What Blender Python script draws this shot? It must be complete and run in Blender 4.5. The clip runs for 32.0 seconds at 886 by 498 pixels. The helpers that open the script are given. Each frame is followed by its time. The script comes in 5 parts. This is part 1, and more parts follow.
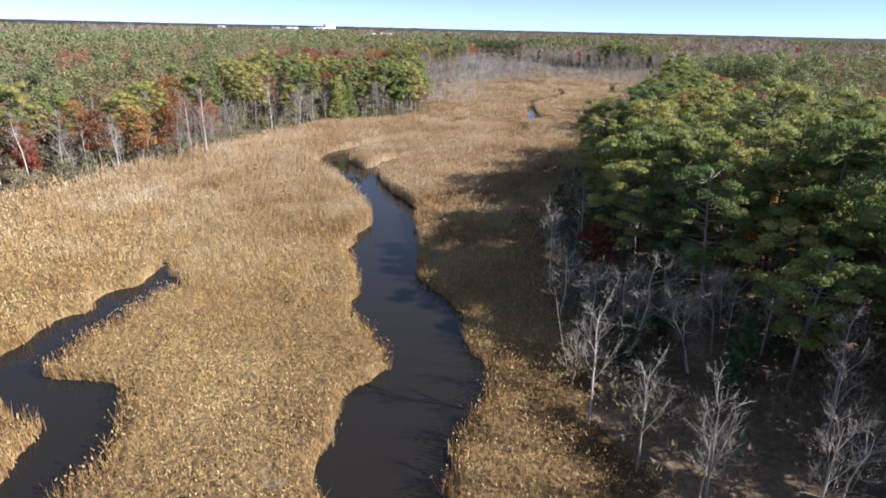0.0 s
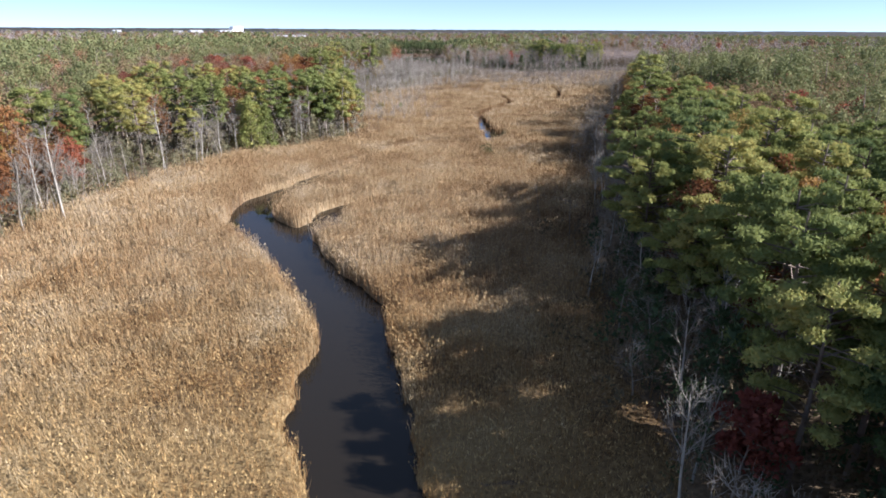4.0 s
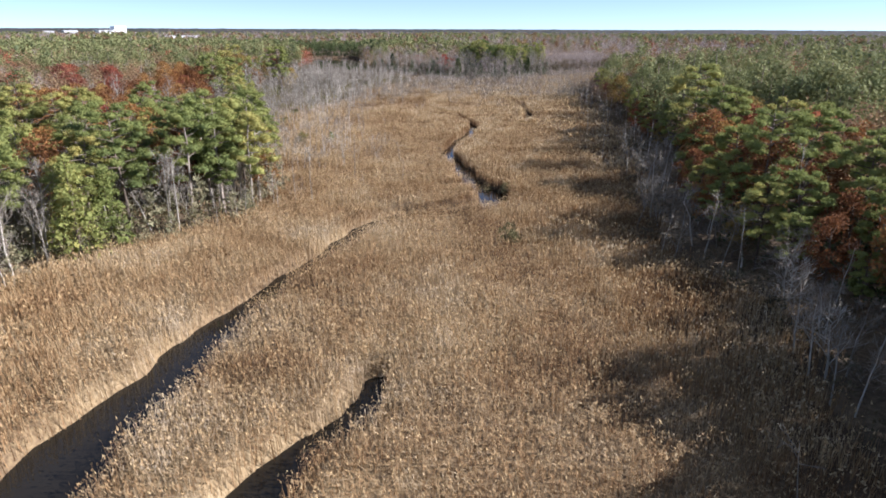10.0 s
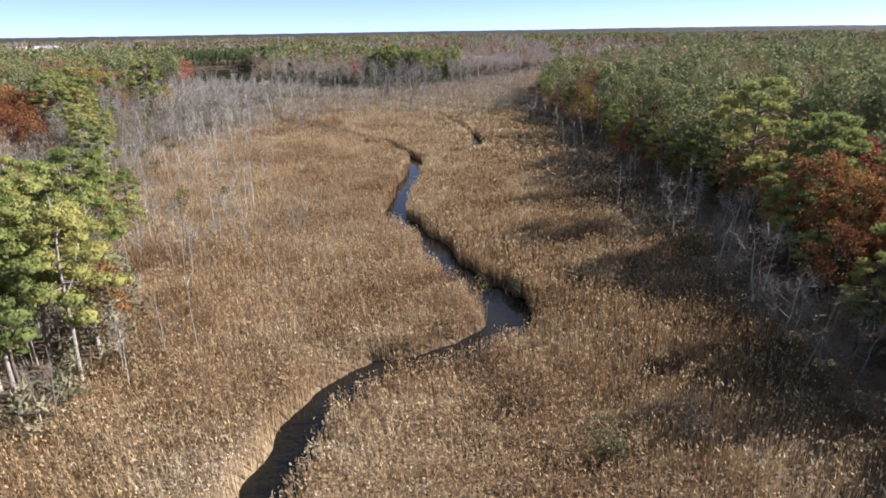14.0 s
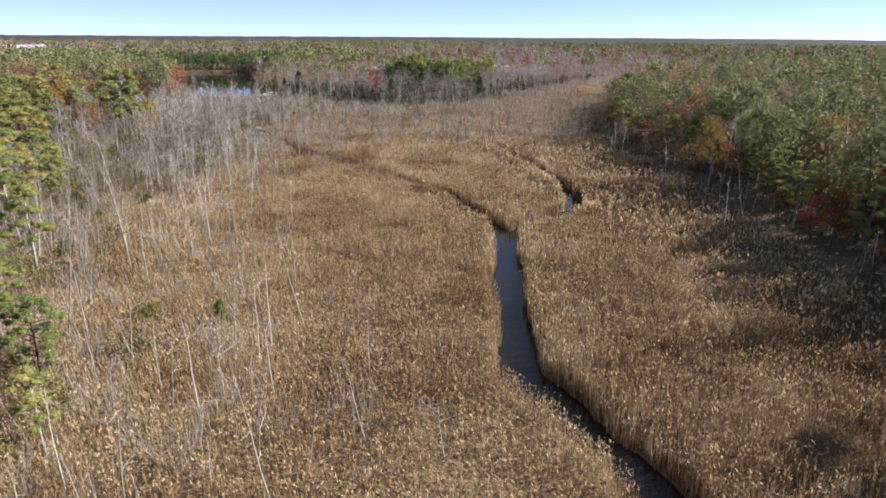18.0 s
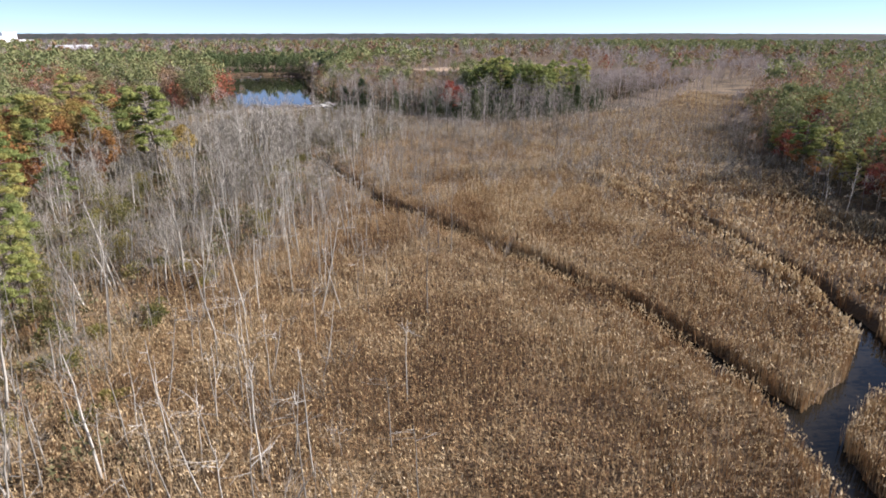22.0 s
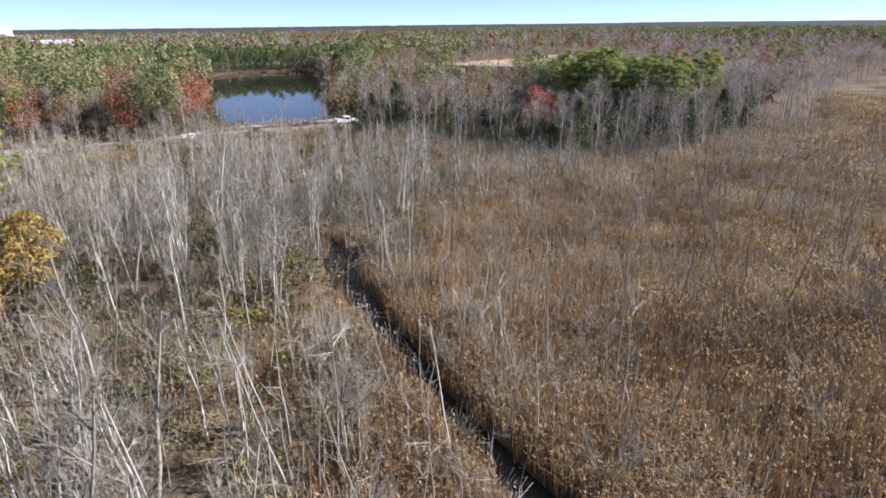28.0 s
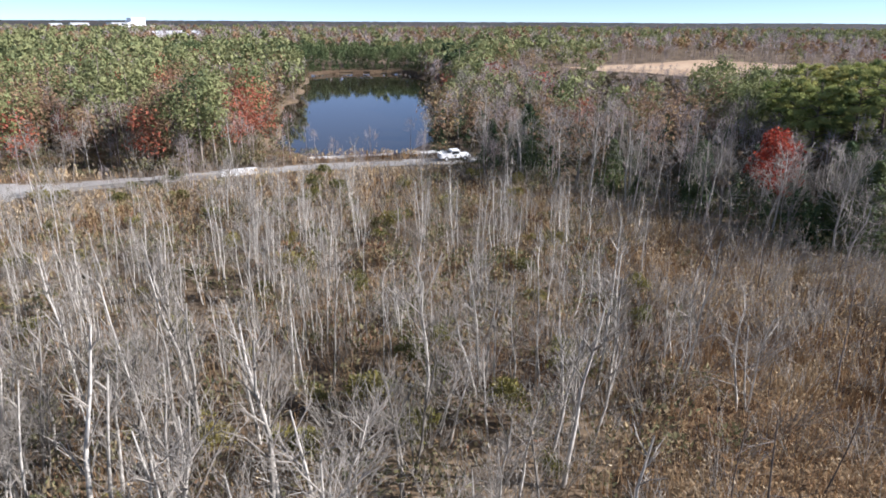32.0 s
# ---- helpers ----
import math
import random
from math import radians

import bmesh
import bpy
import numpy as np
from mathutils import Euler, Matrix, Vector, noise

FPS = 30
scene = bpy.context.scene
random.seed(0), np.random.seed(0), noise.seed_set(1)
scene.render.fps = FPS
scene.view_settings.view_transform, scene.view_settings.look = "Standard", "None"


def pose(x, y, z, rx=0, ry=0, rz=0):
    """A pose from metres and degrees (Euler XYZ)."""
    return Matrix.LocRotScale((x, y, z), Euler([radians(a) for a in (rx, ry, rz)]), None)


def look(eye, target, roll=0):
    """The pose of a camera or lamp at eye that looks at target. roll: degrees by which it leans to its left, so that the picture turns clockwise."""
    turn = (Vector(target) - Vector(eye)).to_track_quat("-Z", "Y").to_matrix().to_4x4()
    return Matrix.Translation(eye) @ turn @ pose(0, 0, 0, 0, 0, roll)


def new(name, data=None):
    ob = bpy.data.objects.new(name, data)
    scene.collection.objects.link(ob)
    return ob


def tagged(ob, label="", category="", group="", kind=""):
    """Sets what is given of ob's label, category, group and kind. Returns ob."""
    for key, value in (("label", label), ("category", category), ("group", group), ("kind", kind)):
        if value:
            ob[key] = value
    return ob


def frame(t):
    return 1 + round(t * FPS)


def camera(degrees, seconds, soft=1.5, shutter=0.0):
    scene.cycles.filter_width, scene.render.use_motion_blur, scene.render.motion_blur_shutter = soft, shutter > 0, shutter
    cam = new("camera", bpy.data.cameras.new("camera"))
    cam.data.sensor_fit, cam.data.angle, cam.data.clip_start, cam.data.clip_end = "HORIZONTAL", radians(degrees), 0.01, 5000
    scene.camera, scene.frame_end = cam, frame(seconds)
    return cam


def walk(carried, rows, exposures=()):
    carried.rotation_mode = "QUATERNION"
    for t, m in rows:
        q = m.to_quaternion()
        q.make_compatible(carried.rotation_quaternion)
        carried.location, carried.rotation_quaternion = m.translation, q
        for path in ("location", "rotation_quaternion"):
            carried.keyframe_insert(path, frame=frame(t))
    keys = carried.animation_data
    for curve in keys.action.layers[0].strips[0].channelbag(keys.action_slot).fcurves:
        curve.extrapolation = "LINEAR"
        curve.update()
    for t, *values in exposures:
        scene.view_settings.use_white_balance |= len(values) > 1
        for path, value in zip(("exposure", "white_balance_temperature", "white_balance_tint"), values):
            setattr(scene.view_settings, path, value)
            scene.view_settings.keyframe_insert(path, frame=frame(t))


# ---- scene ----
cam = camera(70.1, 32.0, soft=1.75)
# seconds, x, y, z, yaw, pitch, roll of the flight over the marsh
PATH = [
    (0, -3.10, 2.64, 23.24, -0.38, -19.39, -1.25),
    (0.5, -3.72, 6.17, 23.08, -0.68, -19.26, -1.35),
    (1, -4.30, 9.88, 23.11, -0.81, -19.25, -1.28),
    (1.5, -4.85, 13.45, 23.16, -0.86, -19.27, -1.20),
    (2, -5.43, 17.04, 23.22, -0.91, -19.28, -1.07),
    (2.5, -6.02, 20.73, 23.27, -0.95, -19.29, -0.92),
    (3, -6.60, 24.41, 23.45, -0.99, -19.34, -0.74),
    (3.5, -7.11, 28.35, 23.55, -3.37, -19.33, -0.52),
    (4, -7.51, 32.78, 23.64, -7.87, -19.33, -0.35),
    (4.5, -7.54, 37.20, 23.58, -9.27, -19.37, -0.17),
    (6.5, -7.95, 55.13, 23.36, -9.53, -19.22, -0.34),
    (7, -8.35, 59.76, 23.43, -12.23, -19.28, -0.16),
    (7.5, -8.55, 64.45, 23.39, -13.11, -19.30, -0.07),
    (8, -8.63, 69.18, 23.46, -13.32, -19.35, -0.23),
    (8.5, -8.56, 74.14, 23.31, -13.51, -19.37, -0.29),
    (9, -8.51, 78.93, 23.08, -15.28, -19.22, -0.17),
    (9.5, -8.64, 83.18, 23.37, -15.92, -19.35, -0.21),
    (10, -8.49, 87.92, 23.44, -16.25, -19.35, -0.22),
    (10.5, -8.21, 92.91, 23.43, -16.70, -19.32, -0.09),
    (11, -7.77, 97.79, 23.38, -19.60, -19.28, 0.23),
    (11.5, -7.29, 102.79, 23.38, -20.24, -19.26, 0.33),
    (12, -6.78, 107.63, 23.46, -23.53, -19.31, 0.61),
    (12.5, -6.15, 112.30, 23.51, -24.79, -19.28, 0.68),
    (13, -5.49, 117.16, 23.33, -25.31, -19.10, 0.43),
    (13.5, -4.51, 121.82, 23.55, -25.49, -19.18, 0.67),
    (14, -3.66, 126.46, 23.76, -25.69, -19.20, 0.81),
    (14.5, -3.04, 131.44, 24.11, -25.94, -19.26, 0.79),
    (16.5, 0.00, 151.73, 23.96, -26.01, -18.93, 0.12),
    (17, 0.51, 157.05, 23.96, -25.95, -18.79, -0.24),
    (17.5, 1.04, 162.27, 24.03, -25.88, -18.73, -0.34),
    (18, 1.62, 167.42, 24.14, -25.81, -18.71, -0.36),
    (18.5, 2.16, 172.53, 24.26, -25.80, -18.72, -0.33),
    (19, 2.70, 177.67, 24.38, -25.78, -18.75, -0.25),
    (19.5, 3.24, 182.61, 24.53, -25.73, -18.79, -0.17),
    (20, 3.80, 187.81, 24.68, -24.12, -18.76, -0.27),
    (20.5, 4.41, 192.69, 24.78, -23.14, -18.80, -0.26),
    (21, 4.84, 197.62, 25.06, -22.82, -18.87, -0.15),
    (21.5, 5.41, 202.81, 25.29, -21.91, -18.96, -0.13),
    (22, 6.08, 208.28, 25.33, -21.89, -19.03, -0.06),
    (22.5, 6.74, 213.71, 25.14, -20.94, -19.07, 0.01),
    (23, 7.32, 219.14, 24.89, -20.65, -19.04, 0.01),
    (23.5, 7.89, 224.61, 24.89, -20.35, -19.15, 0.20),
    (24, 8.51, 230.17, 24.77, -20.21, -19.22, 0.34),
    (24.5, 9.23, 235.41, 24.61, -20.10, -19.29, 0.41),
    (25, 9.98, 240.88, 24.37, -20.15, -19.34, 0.51),
    (25.5, 10.81, 246.53, 24.13, -20.28, -19.44, 0.61),
    (27.5, 17.33, 269.37, 23.06, -20.58, -19.62, 0.69),
    (28, 19.09, 275.29, 22.93, -20.84, -19.70, 0.59),
    (28.5, 21.03, 280.93, 23.03, -20.96, -19.82, 0.65),
    (29, 22.74, 286.78, 23.01, -16.61, -19.81, 0.27),
    (29.5, 24.40, 292.71, 22.91, -15.12, -19.81, 0.02),
    (30, 25.60, 298.36, 23.00, -15.21, -19.91, -0.01),
    (30.5, 26.62, 304.09, 23.03, -14.44, -19.95, -0.08),
    (31, 27.89, 310.07, 22.81, -13.17, -19.93, -0.15),
    (31.5, 28.76, 315.88, 22.65, -13.13, -19.94, -0.21),
    (32, 29.39, 321.57, 22.64, -10.90, -19.95, -0.31),
]
walk(cam, [(t, pose(x, y, z, 90 + pitch, roll, yaw)) for t, x, y, z, yaw, pitch, roll in PATH],
     exposures=[(0, 1.37, 5850, 15), (12, 1.36, 5950, 15), (20, 1.32, 6150, 15), (32, 1.30, 5800, 14)])

# ---- light ----
SUN_AZ, SUN_EL = 106.0, 29.5      # degrees clockwise from +y, degrees above the horizon
world = bpy.data.worlds.new("sky")
scene.world = world
world.use_nodes = True
wn = world.node_tree.nodes
sky = wn.new("ShaderNodeTexSky")
sky.sky_type = "NISHITA"
sky.sun_disc = False
sky.sun_elevation, sky.sun_rotation = radians(SUN_EL), radians(SUN_AZ)
sky.altitude, sky.air_density, sky.dust_density, sky.ozone_density = 3000, 0.5, 0.0, 1.8
wn["Background"].inputs["Strength"].default_value = 0.076
world.node_tree.links.new(sky.outputs[0], wn["Background"].inputs["Color"])
# a thin even haze in front of the clear sky
haze, veil = wn.new("ShaderNodeBackground"), wn.new("ShaderNodeMixShader")
haze.inputs["Color"].default_value, haze.inputs["Strength"].default_value = (0.238, 0.285, 0.347, 1), 1.0
veil.inputs[0].default_value = 0.34
world.node_tree.links.new(wn["Background"].outputs[0], veil.inputs[1])
world.node_tree.links.new(haze.outputs[0], veil.inputs[2])
world.node_tree.links.new(veil.outputs[0], wn["World Output"].inputs[0])
sun_data = bpy.data.lights.new("sun", "SUN")
sun_data.energy, sun_data.angle, sun_data.color = 5.0, radians(0.5), (1.0, 0.93, 0.86)
sun = new("sun", sun_data)
to_sun = Vector((math.sin(radians(SUN_AZ)) * math.cos(radians(SUN_EL)), math.cos(radians(SUN_AZ)) * math.cos(radians(SUN_EL)), math.sin(radians(SUN_EL))))
sun.matrix_world = look(to_sun * 300, (0, 0, 0))


# ---- materials ----
def ramp(nt, stops):
    node = nt.nodes.new("ShaderNodeValToRGB")
    el = node.color_ramp.elements
    while len(el) < len(stops):
        el.new(0.5)
    for e, (p, c) in zip(el, stops):
        e.position, e.color = p, (*c, 1)
    return node


def matter(name, stops, rough=0.9, scale=0.25, fine=4.0, by="place", bump=0.0, spread=0.35, through_light=0.0, spec=0.2, drift=(), tint=None):
    """A rough natural surface. stops: colours along a ramp, which is driven by broad and fine noise and,
    as asked, by the object's or the piece's random number."""
    m = bpy.data.materials.new(name)
    m.use_nodes = True
    nt = m.node_tree
    bsdf = nt.nodes["Principled BSDF"]
    bsdf.inputs["Roughness"].default_value = rough
    bsdf.inputs["Specular IOR Level"].default_value = spec
    geo = nt.nodes.new("ShaderNodeNewGeometry")
    broad, small = nt.nodes.new("ShaderNodeTexNoise"), nt.nodes.new("ShaderNodeTexNoise")
    for n, s, d in ((broad, scale, 3), (small, fine, 2)):
        n.inputs["Scale"].default_value, n.inputs["Detail"].default_value = s, d
        nt.links.new(geo.outputs["Position"], n.inputs["Vector"])

    def math_node(op, a, b):
        k = nt.nodes.new("ShaderNodeMath")
        k.operation = op
        for i, v in enumerate((a, b)):
            if isinstance(v, (int, float)):
                k.inputs[i].default_value = v
            else:
                nt.links.new(v, k.inputs[i])
        return k.outputs[0]

    val = math_node("ADD", math_node("MULTIPLY", math_node("SUBTRACT", broad.outputs[0], 0.5), 1.6), math_node("MULTIPLY", math_node("SUBTRACT", small.outputs[0], 0.5), 0.9))
    if by == "object":
        info = nt.nodes.new("ShaderNodeObjectInfo")
        val = math_node("ADD", math_node("MULTIPLY", val, 0.55), math_node("MULTIPLY", math_node("SUBTRACT", info.outputs["Random"], 0.5), 0.75))
    if by in ("island", "object"):
        val = math_node("ADD", val, math_node("MULTIPLY", math_node("SUBTRACT", geo.outputs["Random Per Island"], 0.5), spread))
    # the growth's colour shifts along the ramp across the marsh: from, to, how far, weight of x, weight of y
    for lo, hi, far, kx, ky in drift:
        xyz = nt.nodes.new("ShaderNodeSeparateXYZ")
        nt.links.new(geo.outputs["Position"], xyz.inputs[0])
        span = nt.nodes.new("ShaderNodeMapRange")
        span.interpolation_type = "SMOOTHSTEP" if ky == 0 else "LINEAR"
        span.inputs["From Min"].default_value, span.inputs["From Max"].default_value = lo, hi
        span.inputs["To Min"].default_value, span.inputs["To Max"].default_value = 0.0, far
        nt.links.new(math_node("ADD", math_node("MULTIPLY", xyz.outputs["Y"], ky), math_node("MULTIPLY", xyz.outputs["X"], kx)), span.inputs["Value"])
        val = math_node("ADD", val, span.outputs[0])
    r = ramp(nt, stops)
    nt.links.new(math_node("ADD", val, 0.5), r.inputs[0])
    colour = r.outputs[0]
    if tint:
        # another growth, of another hue, takes over northwards: y from, y to, colour to multiply by south of it
        xyz = nt.nodes.new("ShaderNodeSeparateXYZ")
        nt.links.new(geo.outputs["Position"], xyz.inputs[0])
        span = nt.nodes.new("ShaderNodeMapRange")
        span.inputs["From Min"].default_value, span.inputs["From Max"].default_value = tint[0], tint[1]
        span.inputs["To Min"].default_value, span.inputs["To Max"].default_value = 1.0, 0.0
        nt.links.new(math_node("ADD", xyz.outputs["Y"], math_node("MULTIPLY", math_node("SUBTRACT", broad.outputs[0], 0.5), 40.0)), span.inputs["Value"])
        blend = nt.nodes.new("ShaderNodeMix")
        blend.data_type, blend.blend_type = "RGBA", "MULTIPLY"
        nt.links.new(span.outputs[0], blend.inputs["Factor"])
        nt.links.new(colour, blend.inputs[6])
        blend.inputs[7].default_value = (*tint[2], 1)
        colour = blend.outputs[2]
    nt.links.new(colour, bsdf.inputs["Base Color"])
    if through_light:
        tr = nt.nodes.new("ShaderNodeBsdfTranslucent")
        mix = nt.nodes.new("ShaderNodeMixShader")
        mix.inputs[0].default_value = through_light
        nt.links.new(colour, tr.inputs[0])
        nt.links.new(bsdf.outputs[0], mix.inputs[1])
        nt.links.new(tr.outputs[0], mix.inputs[2])
        nt.links.new(mix.outputs[0], nt.nodes["Material Output"].inputs[0])
    if bump:
        b = nt.nodes.new("ShaderNodeBump")
        b.inputs["Strength"].default_value, b.inputs["Distance"].default_value = 1.0, bump
        nt.links.new(small.outputs[0], b.inputs["Height"])
        nt.links.new(b.outputs[0], bsdf.inputs["Normal"])
    return m


M_GROUND = matter("marsh_mud_and_leaf_litter", [(0.2, (0.058, 0.042, 0.028)), (0.5, (0.125, 0.09, 0.055)), (0.85, (0.20, 0.145, 0.09))], scale=0.12, fine=2.5, bump=0.15)
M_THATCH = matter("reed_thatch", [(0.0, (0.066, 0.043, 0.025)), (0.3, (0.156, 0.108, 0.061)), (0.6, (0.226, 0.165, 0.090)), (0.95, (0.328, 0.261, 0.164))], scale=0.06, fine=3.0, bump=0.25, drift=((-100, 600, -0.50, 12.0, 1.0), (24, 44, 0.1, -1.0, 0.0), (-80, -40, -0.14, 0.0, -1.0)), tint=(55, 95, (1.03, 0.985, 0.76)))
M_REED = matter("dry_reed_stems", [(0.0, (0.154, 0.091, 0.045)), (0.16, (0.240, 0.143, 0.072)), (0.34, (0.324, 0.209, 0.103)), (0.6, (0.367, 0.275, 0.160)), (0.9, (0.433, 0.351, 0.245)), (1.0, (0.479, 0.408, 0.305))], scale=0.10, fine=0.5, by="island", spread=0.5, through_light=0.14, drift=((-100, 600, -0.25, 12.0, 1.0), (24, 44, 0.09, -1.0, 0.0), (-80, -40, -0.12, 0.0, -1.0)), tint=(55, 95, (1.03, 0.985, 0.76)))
M_PLUME = matter("reed_plumes", [(0.0, (0.281, 0.180, 0.088)), (0.35, (0.372, 0.261, 0.137)), (0.7, (0.464, 0.349, 0.190)), (0.9, (0.500, 0.388, 0.237)), (1.0, (0.564, 0.462, 0.309))], scale=0.10, fine=0.6, by="island", spread=0.6, through_light=0.2, drift=((40, 420, 0.2, 4.0, 1.0), (24, 44, 0.14, -1.0, 0.0), (-80, -40, -0.16, 0.0, -1.0)), tint=(55, 95, (1.03, 0.985, 0.76)))
M_PINE = matter("pine_needles", [(0.0, (0.100, 0.141, 0.056)), (0.4, (0.193, 0.223, 0.070)), (0.7, (0.270, 0.289, 0.093)), (1.0, (0.385, 0.337, 0.108))], scale=0.10, fine=0.8, by="object", spread=0.28, through_light=0.4, drift=((4, 26, 0.16, -1.0, 0.0),))
M_PINE_FAR = matter("pine_needles_of_the_woods", [(0.05, (0.095, 0.120, 0.062)), (0.45, (0.172, 0.187, 0.077)), (0.75, (0.230, 0.230, 0.102)), (1.0, (0.289, 0.246, 0.128))], scale=0.17, fine=0.4, by="island", spread=0.05, through_light=0.24)
M_RUST = matter("rust_orange_autumn_leaves", [(0.1, (0.13, 0.056, 0.026)), (0.45, (0.245, 0.112, 0.045)), (0.8, (0.335, 0.18, 0.062)), (1.0, (0.32, 0.215, 0.075))], scale=0.06, fine=0.7, by="object", spread=0.35, through_light=0.3)
M_OCHRE = matter("ochre_autumn_leaves", [(0.1, (0.13, 0.085, 0.032)), (0.5, (0.25, 0.175, 0.056)), (1.0, (0.35, 0.255, 0.082))], scale=0.06, fine=0.7, by="object", spread=0.35, through_light=0.3)
M_RED = matter("crimson_autumn_leaves", [(0.1, (0.15, 0.045, 0.035)), (0.5, (0.28, 0.085, 0.055)), (1.0, (0.40, 0.15, 0.08))], scale=0.06, fine=0.7, by="object", spread=0.35, through_light=0.3)
M_RUST_FAR = matter("rust_autumn_canopy", [(0.1, (0.15, 0.09, 0.062)), (0.4, (0.225, 0.14, 0.086)), (0.7, (0.27, 0.19, 0.098)), (1.0, (0.235, 0.205, 0.098))], scale=0.12, fine=0.4, by="island", spread=0.05, through_light=0.3)
M_TWIG = matter("bare_grey_twigs", [(0.1, (0.145, 0.13, 0.106)), (0.5, (0.245, 0.22, 0.185)), (1.0, (0.35, 0.32, 0.275))], scale=0.1, fine=0.8, by="island", spread=0.4)
M_TWIG_FAR = matter("bare_twigs_of_the_far_woods", [(0.1, (0.20, 0.165, 0.15)), (0.5, (0.29, 0.245, 0.225)), (1.0, (0.38, 0.33, 0.305))], scale=0.08, fine=0.5, by="island", spread=0.3, through_light=0.2)
M_DEAD = matter("bleached_dead_wood", [(0.1, (0.19, 0.172, 0.145)), (0.5, (0.33, 0.305, 0.262)), (1.0, (0.52, 0.485, 0.425))], scale=0.1, fine=2.0, by="object", spread=0.1)
M_DARK_POLE = matter("wet_dark_dead_wood", [(0.1, (0.06, 0.05, 0.045)), (0.5, (0.12, 0.10, 0.085)), (1.0, (0.22, 0.19, 0.165))], scale=0.1, fine=2.0, by="object", spread=0.1)
M_BARK = matter("pine_bark", [(0.1, (0.06, 0.045, 0.035)), (0.5, (0.13, 0.10, 0.08)), (1.0, (0.26, 0.22, 0.18))], scale=0.3, fine=3.0, by="object", bump=0.05)
M_CEDAR = matter("dark_cedar_foliage", [(0.1, (0.045, 0.07, 0.034)), (0.5, (0.08, 0.11, 0.046)), (1.0, (0.13, 0.145, 0.06))], scale=0.1, fine=0.8, by="object", spread=0.5, through_light=0.2)
M_BRUSH = matter("olive_undergrowth", [(0.1, (0.085, 0.09, 0.042)), (0.4, (0.145, 0.137, 0.066)), (0.7, (0.205, 0.165, 0.09)), (1.0, (0.22, 0.12, 0.07))], scale=0.15, fine=0.9, by="island", spread=0.6, through_light=0.2)
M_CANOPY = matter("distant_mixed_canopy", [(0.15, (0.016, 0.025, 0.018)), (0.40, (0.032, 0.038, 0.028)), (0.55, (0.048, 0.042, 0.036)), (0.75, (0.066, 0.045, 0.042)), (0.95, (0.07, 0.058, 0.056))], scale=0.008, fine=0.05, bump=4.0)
M_SHRUB = matter("yellow_green_shrub_leaves", [(0.1, (0.10, 0.10, 0.034)), (0.5, (0.18, 0.165, 0.05)), (1.0, (0.28, 0.23, 0.075))], scale=0.2, fine=0.9, by="object", spread=0.6, through_light=0.3)
M_YOUNG = matter("grey_green_young_growth", [(0.1, (0.13, 0.13, 0.075)), (0.5, (0.22, 0.21, 0.125)), (1.0, (0.32, 0.27, 0.17))], scale=0.15, fine=0.8, by="island", spread=0.4, through_light=0.25)
# brush brown darkened by the shade of the woods, put into the colour
M_UNDER = matter("understorey_with_shade_in_colour", [(0.1, (0.065, 0.064, 0.036)), (0.5, (0.12, 0.096, 0.058)), (1.0, (0.185, 0.12, 0.076))], scale=0.12, fine=0.8, by="island", spread=0.4, through_light=0.2)
M_SCARLET = matter("scarlet_maple_leaves", [(0.1, (0.24, 0.04, 0.025)), (0.5, (0.42, 0.09, 0.045)), (1.0, (0.52, 0.17, 0.07))], scale=0.2, fine=0.7, by="object", spread=0.6, through_light=0.3)
M_PALE_BARK = matter("pale_flaky_pine_bark", [(0.1, (0.17, 0.14, 0.115)), (0.5, (0.29, 0.25, 0.21)), (1.0, (0.42, 0.38, 0.33))], scale=0.3, fine=3.0, by="object", bump=0.05)
M_ROAD = matter("pale_gravel", [(0.1, (0.20, 0.185, 0.165)), (0.6, (0.28, 0.265, 0.24)), (1.0, (0.36, 0.345, 0.31))], scale=0.15, fine=3.0, bump=0.02)
M_FIELD = matter("mown_tan_field", [(0.1, (0.26, 0.18, 0.11)), (0.6, (0.38, 0.27, 0.17)), (1.0, (0.46, 0.35, 0.23))], scale=0.03, fine=0.3)
M_WHITE = matter("white_painted_metal", [(0.1, (0.70, 0.70, 0.68)), (1.0, (0.84, 0.84, 0.82))], rough=0.5, scale=0.4, fine=3.0)
M_GLASS_DARK = matter("dark_glazing", [(0.1, (0.02, 0.025, 0.03)), (1.0, (0.04, 0.045, 0.05))], rough=0.12, spec=0.5)
M_TYRE = matter("black_rubber", [(0.1, (0.02, 0.02, 0.02)), (1.0, (0.035, 0.035, 0.035))])
M_ROOF = matter("grey_sheet_roof", [(0.1, (0.42, 0.43, 0.44)), (1.0, (0.56, 0.57, 0.58))], rough=0.5)

M_WATER = bpy.data.materials.new("dark_tannin_water")
M_WATER.use_nodes = True
_nt = M_WATER.node_tree
_b = _nt.nodes["Principled BSDF"]
_b.inputs["Base Color"].default_value = (0.016, 0.0132, 0.0095, 1)
_b.inputs["Roughness"].default_value = 0.035
_b.inputs["IOR"].default_value = 1.33
_b.inputs["Specular IOR Level"].default_value = 0.38
# blue of the reflected sky is put into the specular colour here
_b.inputs["Specular Tint"].default_value = (0.62, 0.8, 1.0, 1)
_g = _nt.nodes.new("ShaderNodeNewGeometry")
_n = _nt.nodes.new("ShaderNodeTexNoise")
_n.inputs["Scale"].default_value, _n.inputs["Detail"].default_value = 1.2, 3
_bm = _nt.nodes.new("ShaderNodeBump")
_bm.inputs["Strength"].default_value, _bm.inputs["Distance"].default_value = 0.12, 0.02
_nt.links.new(_g.outputs["Position"], _n.inputs["Vector"])
